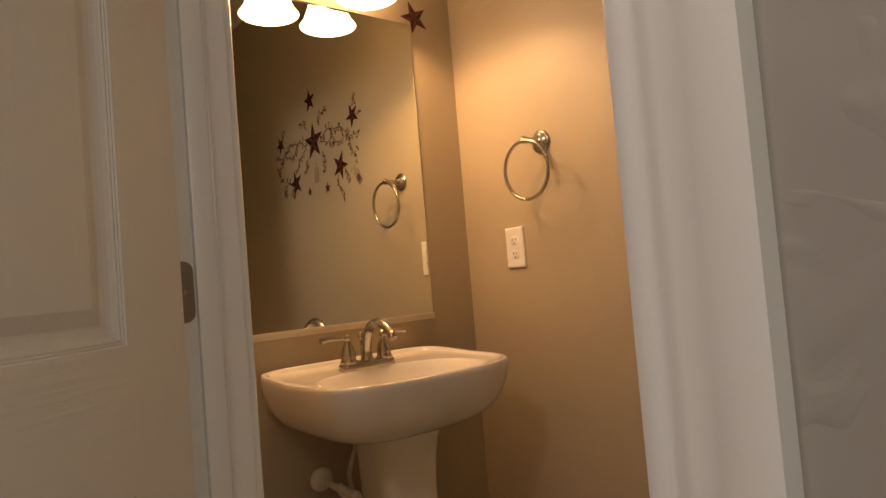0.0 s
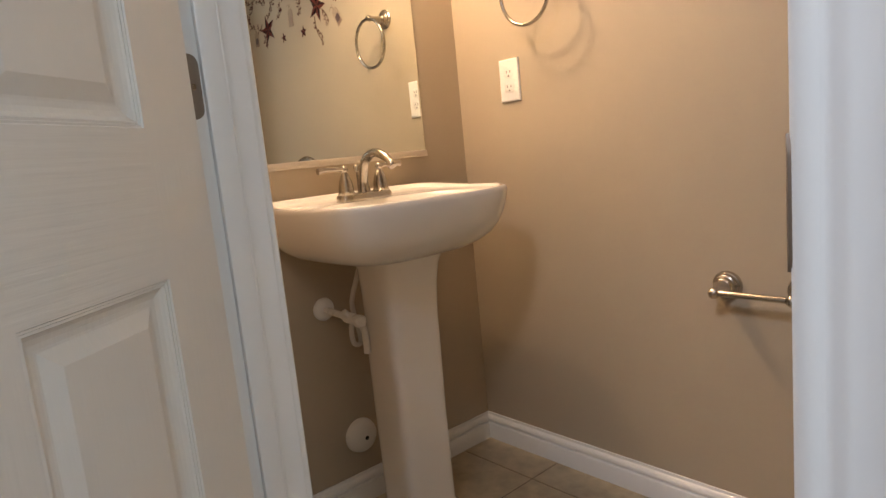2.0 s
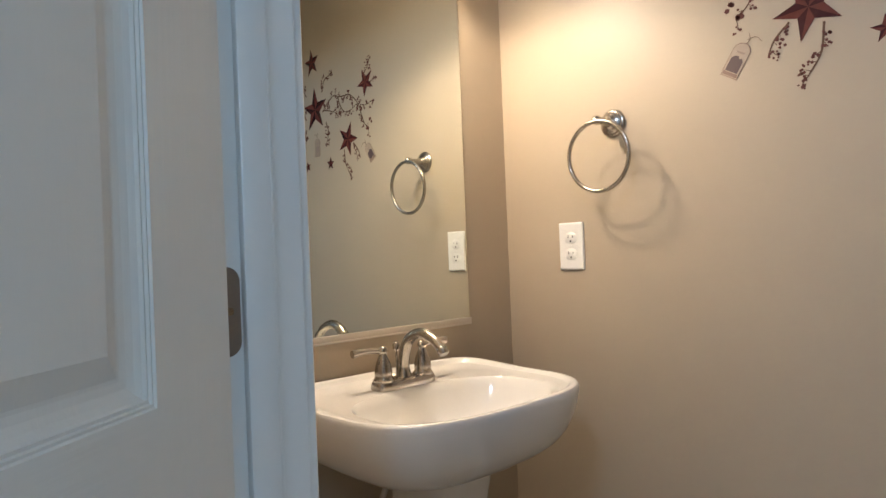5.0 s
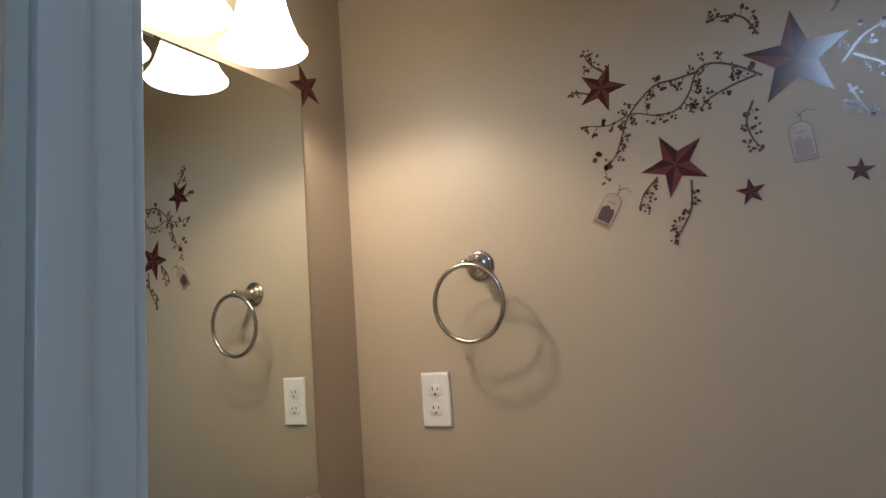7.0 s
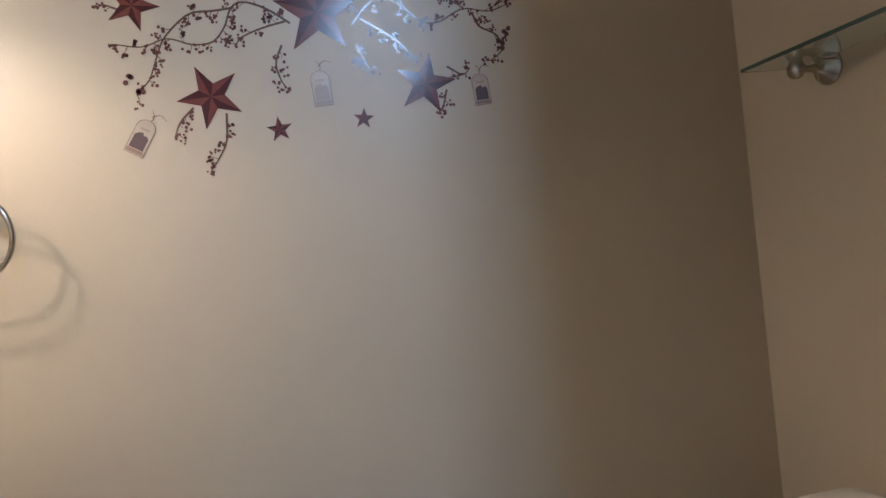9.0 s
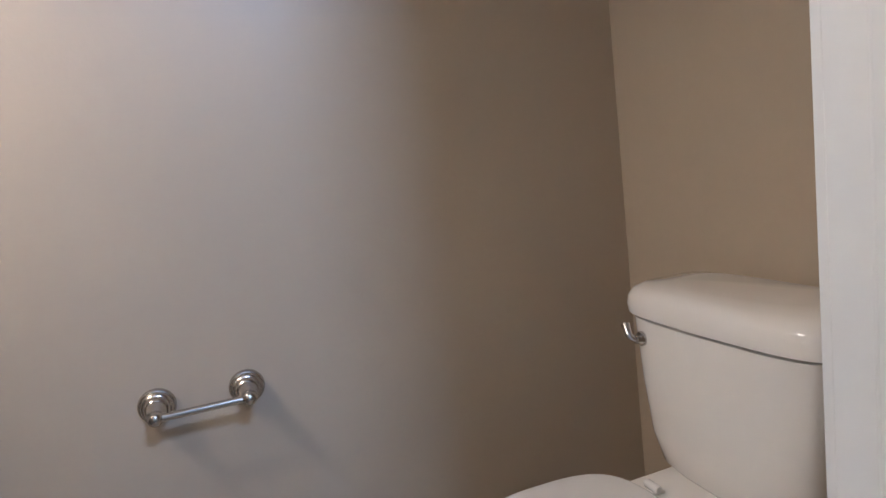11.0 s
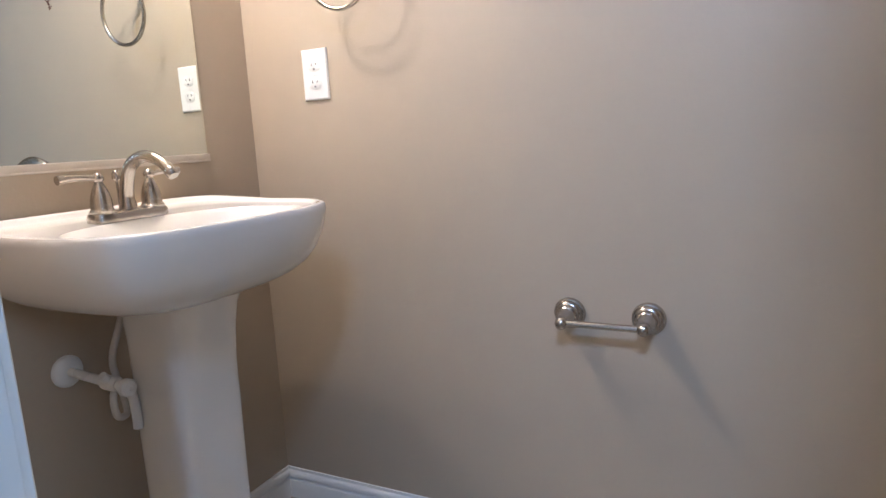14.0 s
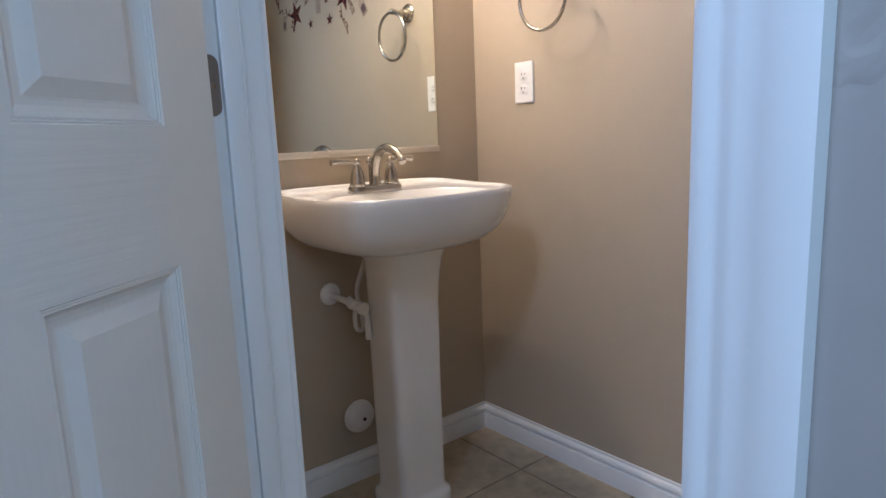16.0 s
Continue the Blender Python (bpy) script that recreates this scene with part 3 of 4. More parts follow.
part("valve_handle", lathe([(0.001, -0.004), (0.012, -0.004), (0.0155, 0.0), (0.0155, 0.011), (0.012, 0.015), (0.004, 0.0155), (0.003, 0.0135), (0.001, 0.0135)], at(0.163, -0.553, 0.557, TO_PLUS_X), 18), M_PLASTIC, valve)
part("hose", tube([(0.125, -0.538, 0.560), (0.12, -0.548, 0.53), (0.112, -0.54, 0.490), (0.104, -0.515, 0.486), (0.092, -0.512, 0.53), (0.088, -0.518, 0.585), (0.095, -0.500, 0.645), (0.105, -0.475, 0.72)], 0.0062, 12), M_HOSE, valve, "looped pale braided hose")
part("hose", tube([(0.14, -0.54, 0.552), (0.146, -0.53, 0.53), (0.148, -0.528, 0.50), (0.146, -0.527, 0.468)], 0.0085, 12), M_PLASTIC, valve)
cover = lathe([(0.047, 0.0005), (0.047, 0.004), (0.044, 0.014), (0.036, 0.024), (0.024, 0.030), (0.006, 0.0325), (0.004, 0.0325), (0.004, 0.026), (0.001, 0.026)], at(0.0, -0.487, 0.198, TO_PLUS_X), 28)
clean = thing("pipe_cover", (0.0, -0.487, 0.198), "round white domed pipe cover on the tan wall", "cover")
part("dome", cover, M_PLASTIC, clean)
part("screw", lathe([(0.0055, 0), (0.0055, 0.0015), (0.001, 0.002)], at(0.0325, -0.487, 0.198, TO_PLUS_X), 12), M_SLOT, clean, "dark screw in its middle")

# mirror
MY0, MY1, MZ0, MZ1 = -0.752, -0.158, 0.931, 1.796
mirror = thing("wall_mirror", (0.0, (MY0 + MY1) / 2, MZ0), "large frameless wall mirror hung above the sink", "mirror")
bev = 0.007
rings = [[Vector((x, y, z)) for y, z in ((MY0 + w, MZ0 + w), (MY1 - w, MZ0 + w), (MY1 - w, MZ1 - w), (MY0 + w, MZ1 - w))] for x, w in ((0.0005, 0), (0.0035, 0.0), (0.0055, bev))]
part("glass", loft(rings), M_MIRROR, mirror, smooth=False)
bm = box(0.0005, 0.0095, MY0 - 0.002, MY1 + 0.002, MZ0 - 0.0045, MZ0 - 0.0005, 0.0008)
box(0.0065, 0.0085, MY0 - 0.002, MY1 + 0.002, MZ0 - 0.0005, MZ0 + 0.0125, 0.0008, bm=bm)
part("channel", bm, M_SATIN, mirror, "pale satin channel along the bottom")

# vanity light
LZ = 1.945
vanity = thing("vanity_light", (0.0, -0.4635, LZ), "two-lamp vanity light with lit frosted bell shades", "wall lamp")
part("back_plate", loft([superellipse(0, 0, a, b, 2.6, h, 40) for h, a, b in ((0.0005, 0.055, 0.085), (0.012, 0.055, 0.085), (0.02, 0.047, 0.077), (0.024, 0.03, 0.06))]), M_NICKEL, vanity)
vanity.children[0].data.transform(at(0, -0.4635, LZ, TO_PLUS_X))
part("bar", tube([(0.055, -0.60, LZ + 0.012), (0.055, -0.33, LZ + 0.012)], 0.0085, 14, rounded=False), M_NICKEL, vanity)
part("stem", tube([(0.015, -0.4635, LZ), (0.055, -0.4635, LZ + 0.012)], 0.011, 14, rounded=False), M_NICKEL, vanity)
for sx, sy in SHADES:
    side = 1 if sy > -0.46 else -1
    part("arm", tube([(0.055, sy - side * 0.06, LZ + 0.012), (0.075, sy - side * 0.03, LZ + 0.035), (sx, sy, LZ + 0.04), (sx, sy, LZ + 0.005)], 0.0065, 12), M_NICKEL, vanity)
    part("socket_cup", lathe([(0.012, 0.02), (0.022, 0.015), (0.026, -0.012), (0.024, -0.03), (0.02, -0.03), (0.02, 0.0)], at(sx, sy, LZ - 0.005), 22), M_NICKEL, vanity)
    prof = [(0.026, 0.135), (0.034, 0.125), (0.041, 0.105), (0.047, 0.075), (0.056, 0.045), (0.066, 0.018), (0.077, 0.002), (0.080, -0.002), (0.077, -0.001), (0.063, 0.018), (0.053, 0.045), (0.044, 0.075), (0.038, 0.105), (0.031, 0.123), (0.024, 0.132)]
    part("shade", lathe(prof, at(sx, sy, 1.792), 36), M_SHADE, vanity, "lit frosted white glass bell shade")
    part("bulb", lathe([(0.001, -0.03), (0.014, -0.027), (0.026, -0.012), (0.029, 0.004), (0.025, 0.02), (0.014, 0.04), (0.012, 0.06)], at(sx, sy, 1.880), 20), M_SHADE, vanity)

# towel ring
RX, RZ = 0.335, 1.384
ring = thing("towel_ring", (RX, 0, RZ), "brushed nickel towel ring on the tan wall", "towel ring")
MOUNT = [(0.0315, 0.0005), (0.0315, 0.004), (0.029, 0.007), (0.026, 0.008), (0.0255, 0.011), (0.021, 0.0145), (0.017, 0.0165), (0.0165, 0.019), (0.011, 0.023), (0.0085, 0.032), (0.0075, 0.05), (0.008, 0.058), (0.010, 0.061), (0.0105, 0.068), (0.0085, 0.073), (0.005, 0.0765), (0.001, 0.0775)]
part("mount", lathe(MOUNT, at(RX, 0, RZ, TO_MINUS_Y), 28), M_NICKEL, ring)
circle = [(RX + 0.002 + 0.0765 * math.sin(2 * math.pi * k / 48), -0.071 - 0.004 * math.cos(2 * math.pi * k / 48), RZ - 0.080 + 0.0765 * math.cos(2 * math.pi * k / 48)) for k in range(49)]
part("ring", tube(circle, 0.0048, 12, rounded=False), M_NICKEL, ring)

# outlet
OX, OZ = 0.2075, 1.109
outlet = thing("wall_outlet", (OX, 0, OZ), "white duplex outlet on the tan wall", "outlet")
bm = loft([[Vector((OX + sx * (0.035 - w), -h, OZ + sz * (0.057 - w))) for sx, sz in ((-1, -1), (1, -1), (1, 1), (-1, 1))] for h, w in ((0.0005, 0), (0.003, 0), (0.0052, 0.0012), (0.0062, 0.004))])
part("cover_plate", bm, M_PLASTIC, outlet, smooth=False)
for dz in (-0.0195, 0.0195):
    ringpts = [(0.0168 * max(-0.86, min(0.86, math.sin(2 * math.pi * k / 32))) / 0.86 * 0.98, 0.0142 * math.cos(2 * math.pi * k / 32)) for k in range(32)]
    face = part("receptacle", loft([[Vector((OX + x * s, -h, OZ + dz + z * s)) for x, z in ringpts] for h, s in ((0.006, 1), (0.0068, 1), (0.0071, 0.97))]), M_PLASTIC, outlet)
    for dx, hh in ((-0.0063, 0.0040), (0.0063, 0.0032)):
        part("slot", box(OX + dx - 0.0011, OX + dx + 0.0011, -0.0076, -0.0070, OZ + dz + 0.003 - hh + 0.001, OZ + dz + 0.003 + hh), M_SLOT, face, smooth=False)
    part("slot", lathe([(0.0024, 0), (0.0024, 0.0005), (0.0005, 0.0006)], at(OX, -0.0071, OZ + dz - 0.0075, TO_MINUS_Y), 12), M_SLOT, face)
part("screw", lathe([(0.0032, 0), (0.0032, 0.0008), (0.0005, 0.0012)], at(OX, -0.0062, OZ, TO_MINUS_Y), 12), M_PLASTIC, outlet)

# paper holder
HX0, HX1, HZ = 0.793, 0.948, 0.586
holder = thing("paper_holder", ((HX0 + HX1) / 2, 0, HZ), "empty brushed nickel toilet paper holder", "paper holder")
POST = [(0.0325, 0.0005), (0.0325, 0.004), (0.0305, 0.008), (0.028, 0.009), (0.0275, 0.013), (0.0245, 0.0165), (0.0225, 0.0175), (0.022, 0.022), (0.0195, 0.026), (0.0175, 0.0275), (0.0165, 0.033), (0.0140, 0.042), (0.0122, 0.052), (0.0118, 0.062), (0.0125, 0.066), (0.0115, 0.072), (0.007, 0.0765), (0.001, 0.078)]
for hx in (HX0, HX1):
    part("post", lathe(POST, at(hx, 0, HZ, pose(0, 0, 0, 90 + 3, 0, 0)), 28), M_NICKEL, holder)
bar_y, bar_z = -0.0645, HZ - 0.0035
part("roller", tube([(HX0 + 0.004, bar_y, bar_z), (HX1 - 0.004, bar_y, bar_z)], 0.0068, 16, rounded=False), M_NICKEL, holder)

# ---- toilet ----
TOILET_Y = -0.438                    # middle line of the toilet
toilet = thing("toilet", (1.5, TOILET_Y, 0), "white two-piece toilet with closed lid", "toilet")


def rounded_slab(x0, x1, half, z, corner):
    """A plan with a bowed front for tank and lid."""
    out = []
    cx, ax = (x0 + x1) / 2, (x1 - x0) / 2
    for k in range(56):
        a = 2 * math.pi * k / 56
        c, s = math.cos(a), math.sin(a)
        px, py = math.copysign(abs(c) ** (2 / corner), c), math.copysign(abs(s) ** (2 / corner), s)
        bow = 0.012 * (py * py) if px < 0 else 0
        out.append(Vector((cx + ax * px + bow * (-px), TOILET_Y + half * py, z)))
    return out


tank = [rounded_slab(1.632, 1.785, 0.145, 0.362, 5), rounded_slab(1.624, 1.79, 0.158, 0.372, 5), rounded_slab(1.620, 1.795, 0.174, 0.42, 6), rounded_slab(1.618, 1.80, 0.188, 0.52, 6.5), rounded_slab(1.617, 1.803, 0.198, 0.635, 7)]
part("tank", loft(tank), M_CERAMIC, toilet)
lid = [rounded_slab(1.618, 1.808, 0.208, 0.638, 6), rounded_slab(1.612, 1.812, 0.215, 0.642, 6), rounded_slab(1.609, 1.813, 0.218, 0.658, 5.5), rounded_slab(1.611, 1.812, 0.216, 0.674, 5.2), rounded_slab(1.617, 1.810, 0.209, 0.686, 4.8), rounded_slab(1.630, 1.804, 0.193, 0.694, 4.5), rounded_slab(1.66, 1.79, 0.14, 0.698, 4)]
part("tank_lid", loft(lid), M_CERAMIC, toilet)
handle = part("flush_lever", lathe([(0.0135, 0), (0.0135, 0.005), (0.010, 0.010), (0.008, 0.016), (0.001, 0.018)], at(1.626, TOILET_Y + 0.150, 0.600, TO_MINUS_X), 20), M_CHROME, toilet, "chrome flush lever")
part("lever_arm", tube([(1.612, TOILET_Y + 0.150, 0.600), (1.604, TOILET_Y + 0.157, 0.606), (1.605, TOILET_Y + 0.166, 0.615), (1.608, TOILET_Y + 0.174, 0.624)], lambda u: 0.0052 + 0.0033 * u, 12), M_CHROME, handle)


def bowl_ring(x0, x1, half, z, back=2.3):
    out = []
    cx, ax = (x0 + x1) / 2, (x1 - x0) / 2
    for k in range(56):
        a = 2 * math.pi * k / 56
        c, s = math.cos(a), math.sin(a)
        p = 2.0 if c < 0 else back
        out.append(Vector((cx + ax * math.copysign(abs(c) ** (2 / p), c), TOILET_Y + half * math.copysign(abs(s) ** (2 / p), s), z)))
    return out


bowl = [bowl_ring(1.30, 1.78, 0.098, FLOOR, 4), bowl_ring(1.30, 1.78, 0.098, 0.028, 4), bowl_ring(1.31, 1.77, 0.088, 0.035, 4), bowl_ring(1.33, 1.74, 0.085, 0.12, 3.5), bowl_ring(1.28, 1.72, 0.11, 0.19, 3), bowl_ring(1.215, 1.62, 0.145, 0.26, 2.6), bowl_ring(1.190, 1.575, 0.165, 0.31, 2.6), bowl_ring(1.185, 1.572, 0.169, 0.335, 2.6), bowl_ring(1.190, 1.568, 0.165, 0.342, 2.6)]
part("bowl", loft(bowl), M_CERAMIC, toilet)
deck = [rounded_slab(1.47, 1.80, 0.090, 0.28, 6), rounded_slab(1.46, 1.805, 0.112, 0.325, 7), rounded_slab(1.46, 1.805, 0.122, 0.350, 8), rounded_slab(1.462, 1.804, 0.121, 0.357, 8), rounded_slab(1.467, 1.80, 0.116, 0.3615, 8)]
part("deck", loft(deck), M_CERAMIC, toilet)


def seat_rings(x0, x1, half, z0, z1, r):
    rows = []
    for k in range(5):
        a = radians(90 * k / 4)
        w = r * (1 - math.sin(a))
        rows.append(bowl_ring(x0 + w, x1 - w, half - w, z0 + r * (1 - math.cos(a)) if z1 - z0 > 2 * r else z0 + (z1 - z0) / 2 * (1 - math.cos(a)), 3.6))
    for k in range(5):
        a = radians(90 * k / 4)
        w = r * (1 - math.cos(a))
        rows.append(bowl_ring(x0 + w, x1 - w, half - w, z1 - r * (1 - math.sin(a)), 3.6))
    return rows


part("seat", loft(seat_rings(1.172, 1.553, 0.175, 0.344, 0.362, 0.009)), M_SEAT, toilet, "white plastic seat")
rows = seat_rings(1.186, 1.536, 0.161, 0.366, 0.384, 0.0085)
rows.append(bowl_ring(1.23, 1.495, 0.128, 0.3862, 3.6))
rows.append(bowl_ring(1.31, 1.44, 0.055, 0.3875, 2.6))
part("seat_lid", loft(rows), M_SEAT, toilet, "closed white plastic seat lid")
for hs in (-1, 1):
    hy = TOILET_Y + hs * 0.062
    bm = box(1.548, 1.574, hy - 0.009, hy + 0.009, 0.3610, 0.369, 0.003)
    lathe([(0.001, -0.017), (0.006, -0.017), (0.0075, -0.014), (0.0075, 0.014), (0.006, 0.017), (0.001, 0.017)], at(1.556, hy, 0.3745, pose(0, 0, 0, 90)), 16, bm=bm)
    part("seat_hinge", bm, M_SEAT, toilet)
for k in range(3):
    part("print_bar", box(1.594 + 0.005 * k, 1.596 + 0.005 * k, TOILET_Y - 0.012 + 0.003 * k, TOILET_Y + 0.012 - 0.002 * k, 0.3614, 0.3619), M_PRINT, toilet, "small faded printed line", smooth=False)

# glass shelf over the toilet
SZ = 1.445
shelf = thing("glass_shelf", (LENGTH, MID, SZ), "clear glass wall shelf on brushed nickel posts over toilet", "shelf")
gl = part("glass_panel", box(1.692, 1.805, -0.70, -0.188, SZ, SZ + 0.006, 0.001), M_GLASS, shelf, smooth=False)
M_EDGE = material("green_glass_edge", (0.035, 0.06, 0.05), 0.15)
part("glass_edge", box(1.6905, 1.692, -0.70, -0.188, SZ, SZ + 0.006), M_EDGE, shelf, smooth=False)
part("glass_edge", box(1.692, 1.805, -0.188, -0.1865, SZ, SZ + 0.006), M_EDGE, shelf, smooth=False)
for sy in (-0.243, -0.657):
    br = part("bracket", lathe([(0.031, 0.0005), (0.031, 0.004), (0.027, 0.009), (0.017, 0.015), (0.010, 0.024), (0.0065, 0.036), (0.006, 0.050), (0.008, 0.056), (0.0155, 0.060), (0.0165, 0.066), (0.0155, 0.071), (0.010, 0.076), (0.001, 0.078)], at(LENGTH, sy, SZ - 0.014, TO_MINUS_X), 24), M_NICKEL, shelf)
    part("clamp", lathe([(0.0095, -0.024), (0.011, -0.02), (0.011, -0.001), (0.001, -0.0005)], at(LENGTH - 0.064, sy, SZ - 0.0005), 18), M_NICKEL, br)

# ---- wall decals ----
SKIN = 0.0008


def star_decal(label, cx, cz, radius, turn, to_wall, group=""):
    """A flat five-pointed star printed as light and dark facets."""
    bm = bmesh.new()
    rim, low = [], []
    for k in range(10):
        r = radius if k % 2 == 0 else radius * 0.40
        a = radians(turn + 36 * k)
        u, v = cx + r * math.cos(a), cz + r * math.sin(a)
        rim.append(bm.verts.new(to_wall(u, v, SKIN)))
        low.append(bm.verts.new(to_wall(u, v, 0.0)))
    mid = bm.verts.new(to_wall(cx, cz, SKIN))
    for k in range(10):
        j = (k + 1) % 10
        bm.faces.new((mid, rim[k], rim[j])).material_index = k % 2
        bm.faces.new((low[k], low[j], rim[j], rim[k]))
    ob = whole("star_decal", bm, M_RUST, label, "wall decal", group, smooth=False)
    ob.data.materials.append(M_RUSTDARK)


def on_long(u, v, h):
    return Vector((u, -0.0004 - h, v))


def on_mirror_wall(u, v, h):
    return Vector((0.0004 + h, u, v))


STARS = (("rust red star decal with berries on the wall", 0.627, 1.696, 0.049, 66), ("large rust red star decal on the wall", 0.745, 1.521, 0.062, 112), ("largest dark red star decal on the wall", 0.955, 1.664, 0.084, 89),
         ("dark red star decal under the vine", 1.147, 1.514, 0.062, 77), ("rust red star decal at the vine's upper end", 1.279, 1.716, 0.044, 66), ("small dark red star decal on the wall", 0.861, 1.450, 0.025, 94), ("small dark red star decal on the wall", 1.020, 1.457, 0.021, 82), ("rust red star decal above the largest star", 0.967, 1.845, 0.052, 85))
for label, u, v, r, turn in STARS:
    star_decal(label, u, v, r, turn, on_long, "berry vine wall decals")
star_decal("rust red star decal above the mirror corner", -0.137, 1.822, 0.052, 112, on_mirror_wall)


def ribbon(points, width, bm, h=SKIN * 0.6):
    """A flat tapered stroke on the long wall."""
    line = smooth_line([(u, 0, v) for u, v in points], 6)
    rows = []
    for k, p in enumerate(line):
        d = (line[min(k + 1, len(line) - 1)] - line[max(k - 1, 0)]).normalized()
        n = Vector((-d.z, 0, d.x))
        w = width * (1.0 - 0.55 * k / len(line)) / 2
        rows.append([on_long(p.x + n.x * w, p.z + n.z * w, 0), on_long(p.x + n.x * w, p.z + n.z * w, h), on_long(p.x - n.x * w, p.z - n.z * w, h), on_long(p.x - n.x * w, p.z - n.z * w, 0)])
    loft(rows, bm)
    return line


def disc(u, v, r, bm, rng, h=SKIN):
    n = 7
    a0 = rng.random() * 6
    pts = [(u + r * (0.85 + 0.3 * rng.random()) * math.cos(a0 + 2 * math.pi * k / n), v + r * (0.85 + 0.3 * rng.random()) * math.sin(a0 + 2 * math.pi * k / n)) for k in range(n)]
    loft([[on_long(a, b, 0) for a, b in pts], [on_long(a, b, h) for a, b in pts]], bm)


def vine(label, strokes, seed, dense=0.013, reach=0.016, big=()):
    """A vine sticker: stems from a few bends, twigs and berries scattered along them."""
    rng = random.Random(seed)
    ob = thing("vine_decal", (strokes[0][0][0], 0, strokes[0][0][1]), label, "wall decal", "berry vine wall decals")
    stems, berries = bmesh.new(), bmesh.new()
    for pts in strokes:
        line = ribbon(pts, 0.0044, stems)
        run, gap = 0.0, dense
        for a, b in zip(line, line[1:]):
            run += (b - a).length
            if run > gap:
                run, gap = 0.0, dense * (0.6 + 0.9 * rng.random())
                d = (b - a).normalized()
                side = rng.choice((-1, 1))
                ang = math.atan2(d.z, d.x) + side * radians(35 + 50 * rng.random())
                ln = reach * (0.35 + 0.9 * rng.random())
                tip = (b.x + ln * math.cos(ang), b.z + ln * math.sin(ang))
                ribbon([(b.x, b.z), ((b.x + tip[0]) / 2 + 0.001, (b.z + tip[1]) / 2), tip], 0.0016, stems, SKIN * 0.5)
                for _ in range(rng.randint(4, 6)):
                    disc(tip[0] + rng.gauss(0, 0.0046), tip[1] + rng.gauss(0, 0.0046), rng.uniform(0.0018, 0.0034), berries, rng)
        for _ in range(2):
            disc(line[-1].x + rng.gauss(0, 0.003), line[-1].z + rng.gauss(0, 0.003), rng.uniform(0.002, 0.0034), berries, rng)
    for u, v in big:
        for _ in range(3):
            disc(u + rng.gauss(0, 0.004), v + rng.gauss(0, 0.004), 0.0050, berries, rng)
    part("stem", stems, M_STEM, ob, smooth=False)
    tagged(part("berry_print", berries, M_BERRY, ob, "maroon berries", smooth=False), kind="stuff")
    return ob


vine("brown berry vine decal beside the large star",
     [[(0.903, 1.647), (0.865, 1.675), (0.825, 1.691), (0.800, 1.682), (0.783, 1.646), (0.759, 1.621), (0.722, 1.619), (0.680, 1.632), (0.635, 1.620), (0.588, 1.628)],
      [(0.805, 1.682), (0.765, 1.678), (0.728, 1.676), (0.699, 1.657), (0.672, 1.628), (0.655, 1.59), (0.641, 1.559), (0.617, 1.536)],
      [(0.894, 1.651), (0.851, 1.641), (0.812, 1.626), (0.800, 1.611)]], 3, big=((0.608, 1.561), (0.625, 1.540)))
vine("brown berry vine decal reaching to the upper star",
     [[(1.018, 1.637), (1.057, 1.677), (1.105, 1.687), (1.127, 1.659), (1.156, 1.635), (1.188, 1.633), (1.238, 1.655), (1.289, 1.648), (1.331, 1.660)],
      [(1.118, 1.689), (1.165, 1.691), (1.203, 1.680), (1.238, 1.658)],
      [(1.256, 1.645), (1.268, 1.619), (1.300, 1.600), (1.308, 1.570), (1.284, 1.550)],
      [(1.035, 1.648), (1.099, 1.603), (1.135, 1.560)]], 5, big=((1.318, 1.600), (1.312, 1.578)))
for label, seed, pts in (("short berry sprig decal above the vine", 7, [(0.905, 1.721), (0.886, 1.758), (0.855, 1.771), (0.829, 1.770)]), ("short berry sprig decal under the largest star", 8, [(0.883, 1.607), (0.869, 1.574), (0.875, 1.541), (0.887, 1.521)]),
                         ("hanging berry sprig decal under a star", 9, [(0.769, 1.488), (0.763, 1.437), (0.745, 1.405), (0.729, 1.384)]), ("short berry sprig decal under a star", 10, [(0.712, 1.503), (0.686, 1.478), (0.673, 1.451)]),
                         ("short berry sprig decal above the vine", 11, [(1.014, 1.726), (1.042, 1.758), (1.070, 1.768)]), ("short berry sprig decal beside a tag", 12, [(1.022, 1.600), (1.034, 1.568), (1.045, 1.545)]),
                         ("short berry sprig decal beside a star", 13, [(1.193, 1.545), (1.222, 1.527), (1.236, 1.535)]), ("short berry sprig decal under a star", 14, [(1.188, 1.50), (1.178, 1.47), (1.166, 1.455)]), ("short berry sprig decal above a star", 15, [(0.640, 1.722), (0.612, 1.748), (0.598, 1.775)]),
                         ("short berry sprig decal beside a star", 16, [(0.602, 1.690), (0.580, 1.700)]), ("short berry sprig decal above a star", 17, [(1.262, 1.748), (1.243, 1.772)])):
    vine(label, [pts], seed, dense=0.011, reach=0.013)


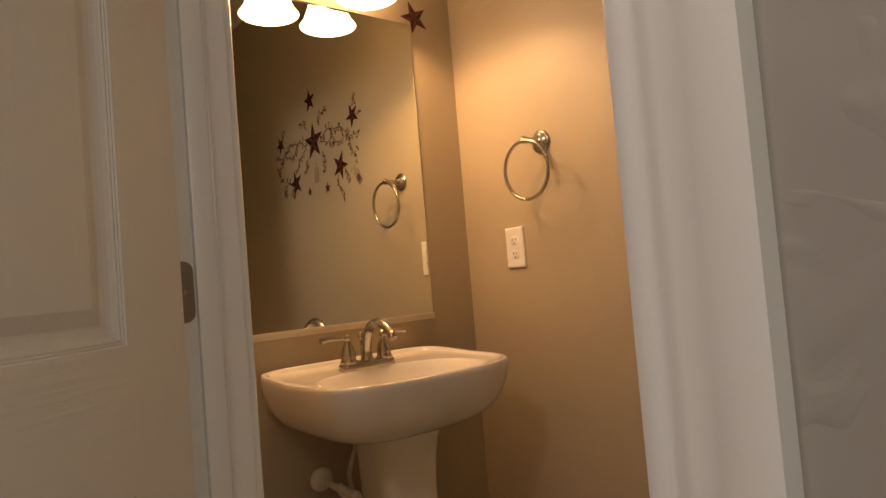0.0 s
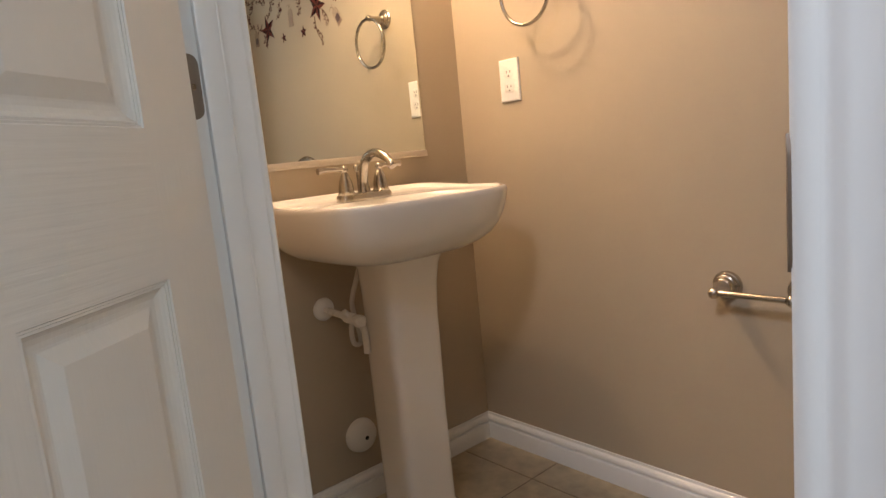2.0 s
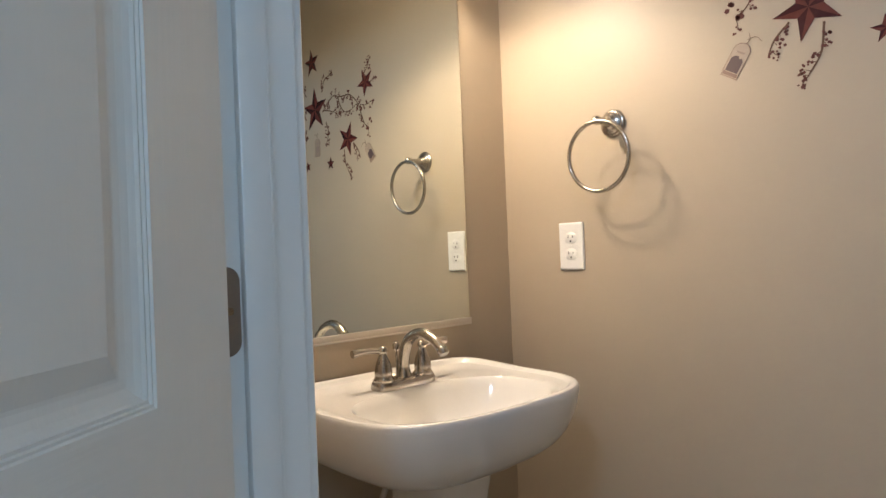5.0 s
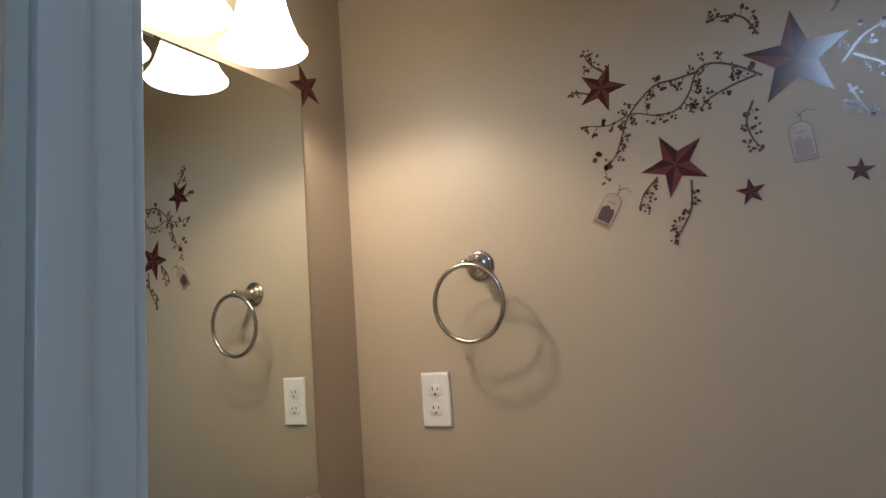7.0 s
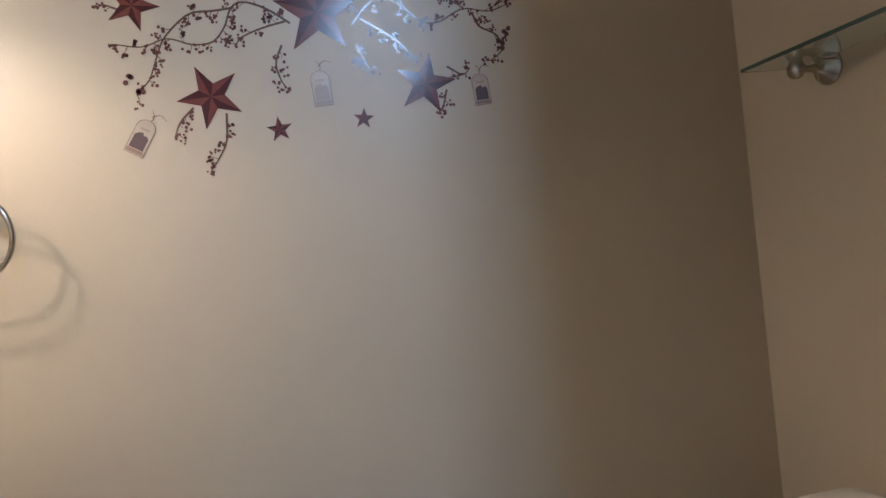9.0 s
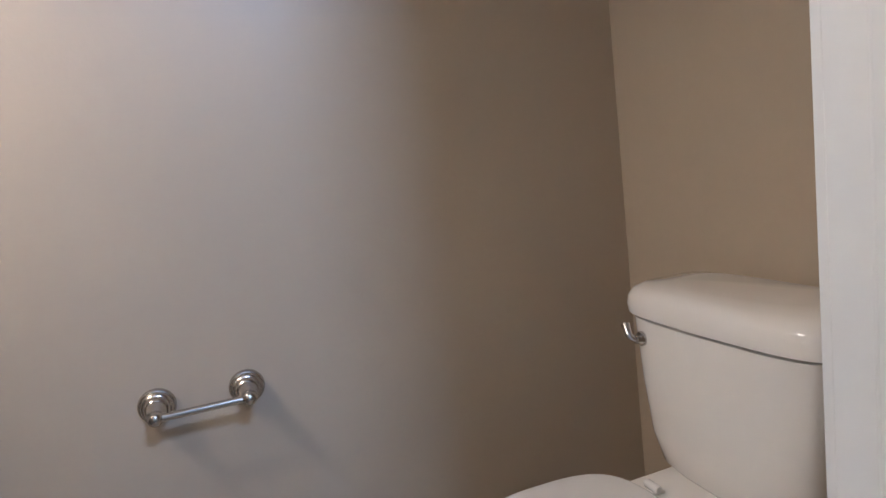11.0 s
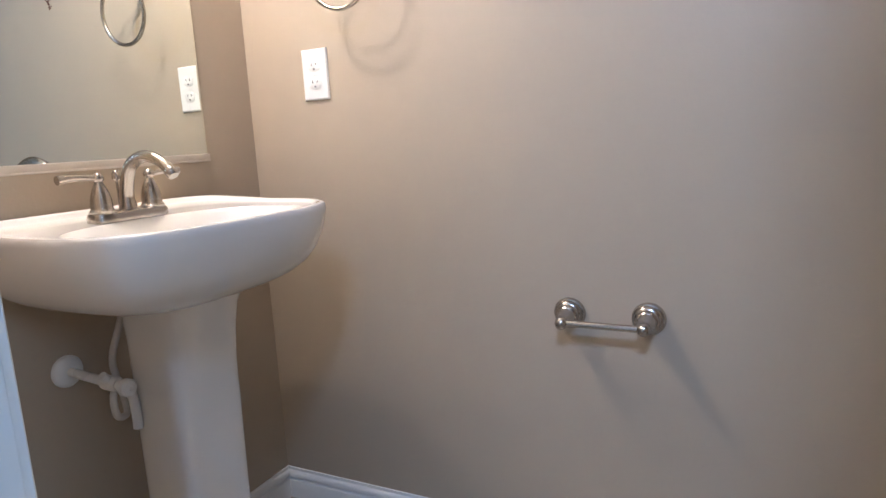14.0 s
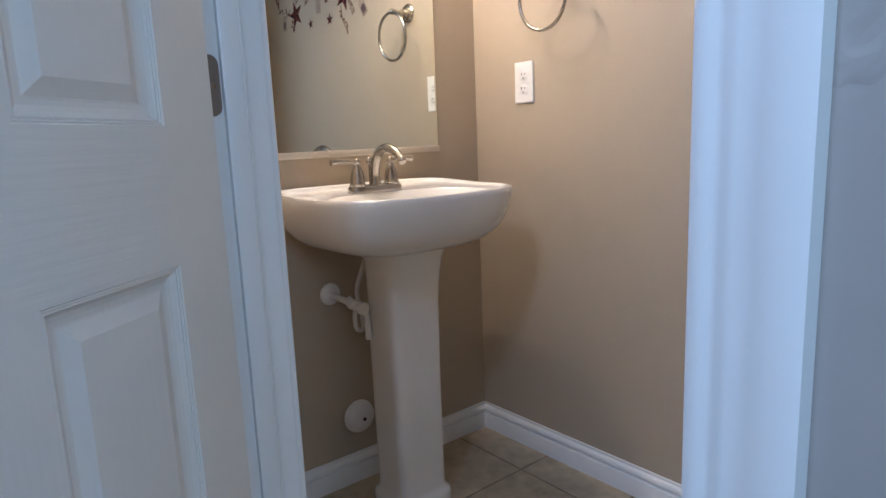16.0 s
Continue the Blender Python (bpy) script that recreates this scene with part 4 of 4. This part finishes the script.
def tag_decal(u, v, w, h, tilt, dark, label):
    """A hang-tag sticker: clipped top corners, border, picture and string."""
    ob = thing("tag_decal", (u, 0, v), label, "wall decal", "hang-tag wall decals")
    ca, sa = math.cos(radians(tilt)), math.sin(radians(tilt))

    def turn(x, z):
        return u + x * ca - z * sa, v + x * sa + z * ca

    def slab(shape, depth, base=0.0):
        return loft([[on_long(*turn(x, z), base) for x, z in shape], [on_long(*turn(x, z), base + depth) for x, z in shape]])

    shape = [(-w / 2, -h / 2), (w / 2, -h / 2)] + [(w / 2 * math.cos(radians(15 * k)), h * 0.26 + h * 0.24 * math.sin(radians(15 * k))) for k in range(13)]
    part("border", slab(shape, SKIN), M_TAGRIM, ob, smooth=False)
    part("paper", slab([(x * 0.92, z * 0.955) for x, z in shape], 0.0003, SKIN), M_TAG, ob, smooth=False)
    part("band", slab([(-w * 0.43, -h * 0.46), (w * 0.43, -h * 0.46), (w * 0.43, -h * 0.36), (-w * 0.43, -h * 0.36)], 0.0003, SKIN + 0.0003), M_TAGRIM if dark else M_TAGMID, ob, smooth=False)
    pic = [(-w * 0.36, -h * 0.34), (w * 0.36, -h * 0.34), (w * 0.36, h * 0.0), (w * 0.24, h * 0.08), (w * 0.08, h * 0.05), (0.0, h * 0.13), (-w * 0.2, h * 0.1), (-w * 0.36, h * 0.02)]
    part("picture", slab(pic, 0.0003, SKIN + 0.0003), M_TAGDARK if dark else M_TAGMID, ob, smooth=False)
    part("text_bar", slab([(-w * 0.24, h * 0.2), (w * 0.24, h * 0.2), (w * 0.24, h * 0.25), (-w * 0.24, h * 0.25)], 0.0003, SKIN + 0.0003), M_TAGMID, ob, smooth=False)
    bm = bmesh.new()
    ribbon([turn(0, h * 0.42), turn(w * 0.12, h * 0.62), turn(-w * 0.1, h * 0.78)], 0.0014, bm)
    ribbon([turn(0, h * 0.60), turn(w * 0.35, h * 0.74), turn(w * 0.75, h * 0.68)], 0.0014, bm)
    part("string", bm, M_STEM, ob, smooth=False)


tag_decal(0.6155, 1.457, 0.036, 0.068, -32, True, "tilted hang-tag decal with dark picture")
tag_decal(0.947, 1.521, 0.036, 0.068, 3, False, "faded pale hang-tag decal")
tag_decal(1.257, 1.495, 0.034, 0.062, 4, True, "hang-tag decal with dark picture")

# ---- floor ----
floor = structure("floor", box(-0.05, LENGTH + 0.05, HALL_Y, 0.05, -0.06, FLOOR - 0.003), M_GROUT, "beige ceramic tile floor with brown grout", "floor")
STEP, GAP = 0.30, 0.0042
tile_meshes = {}


def tile_mesh(w, d):
    key = (round(w, 3), round(d, 3))
    if key not in tile_meshes:
        bm = loft([[Vector((sx * (w / 2 - o), sy * (d / 2 - o), h)) for sx, sy in ((-1, -1), (1, -1), (1, 1), (-1, 1))] for h, o in ((-0.006, 0), (-0.0015, 0), (0.0, 0.002))])
        me = bpy.data.meshes.new("tile")
        bm.to_mesh(me)
        bm.free()
        me.materials.append(M_TILE)
        tile_meshes[key] = me
    return tile_meshes[key]


for i in range(-1, 7):
    for j in range(-1, 4):
        x0, x1 = max(0.284 + STEP * (i - 1), 0), min(0.284 + STEP * i, LENGTH)
        y1, y0 = min(-0.126 - STEP * (j - 1), 0), max(-0.126 - STEP * j, HALL_Y)
        if x1 - x0 < 0.02 or y1 - y0 < 0.02:
            continue
        t = new("tile", tile_mesh(x1 - x0 - GAP, y1 - y0 - GAP))
        t.parent = floor
        t.location = ((x0 + x1) / 2, (y0 + y1) / 2, FLOOR)
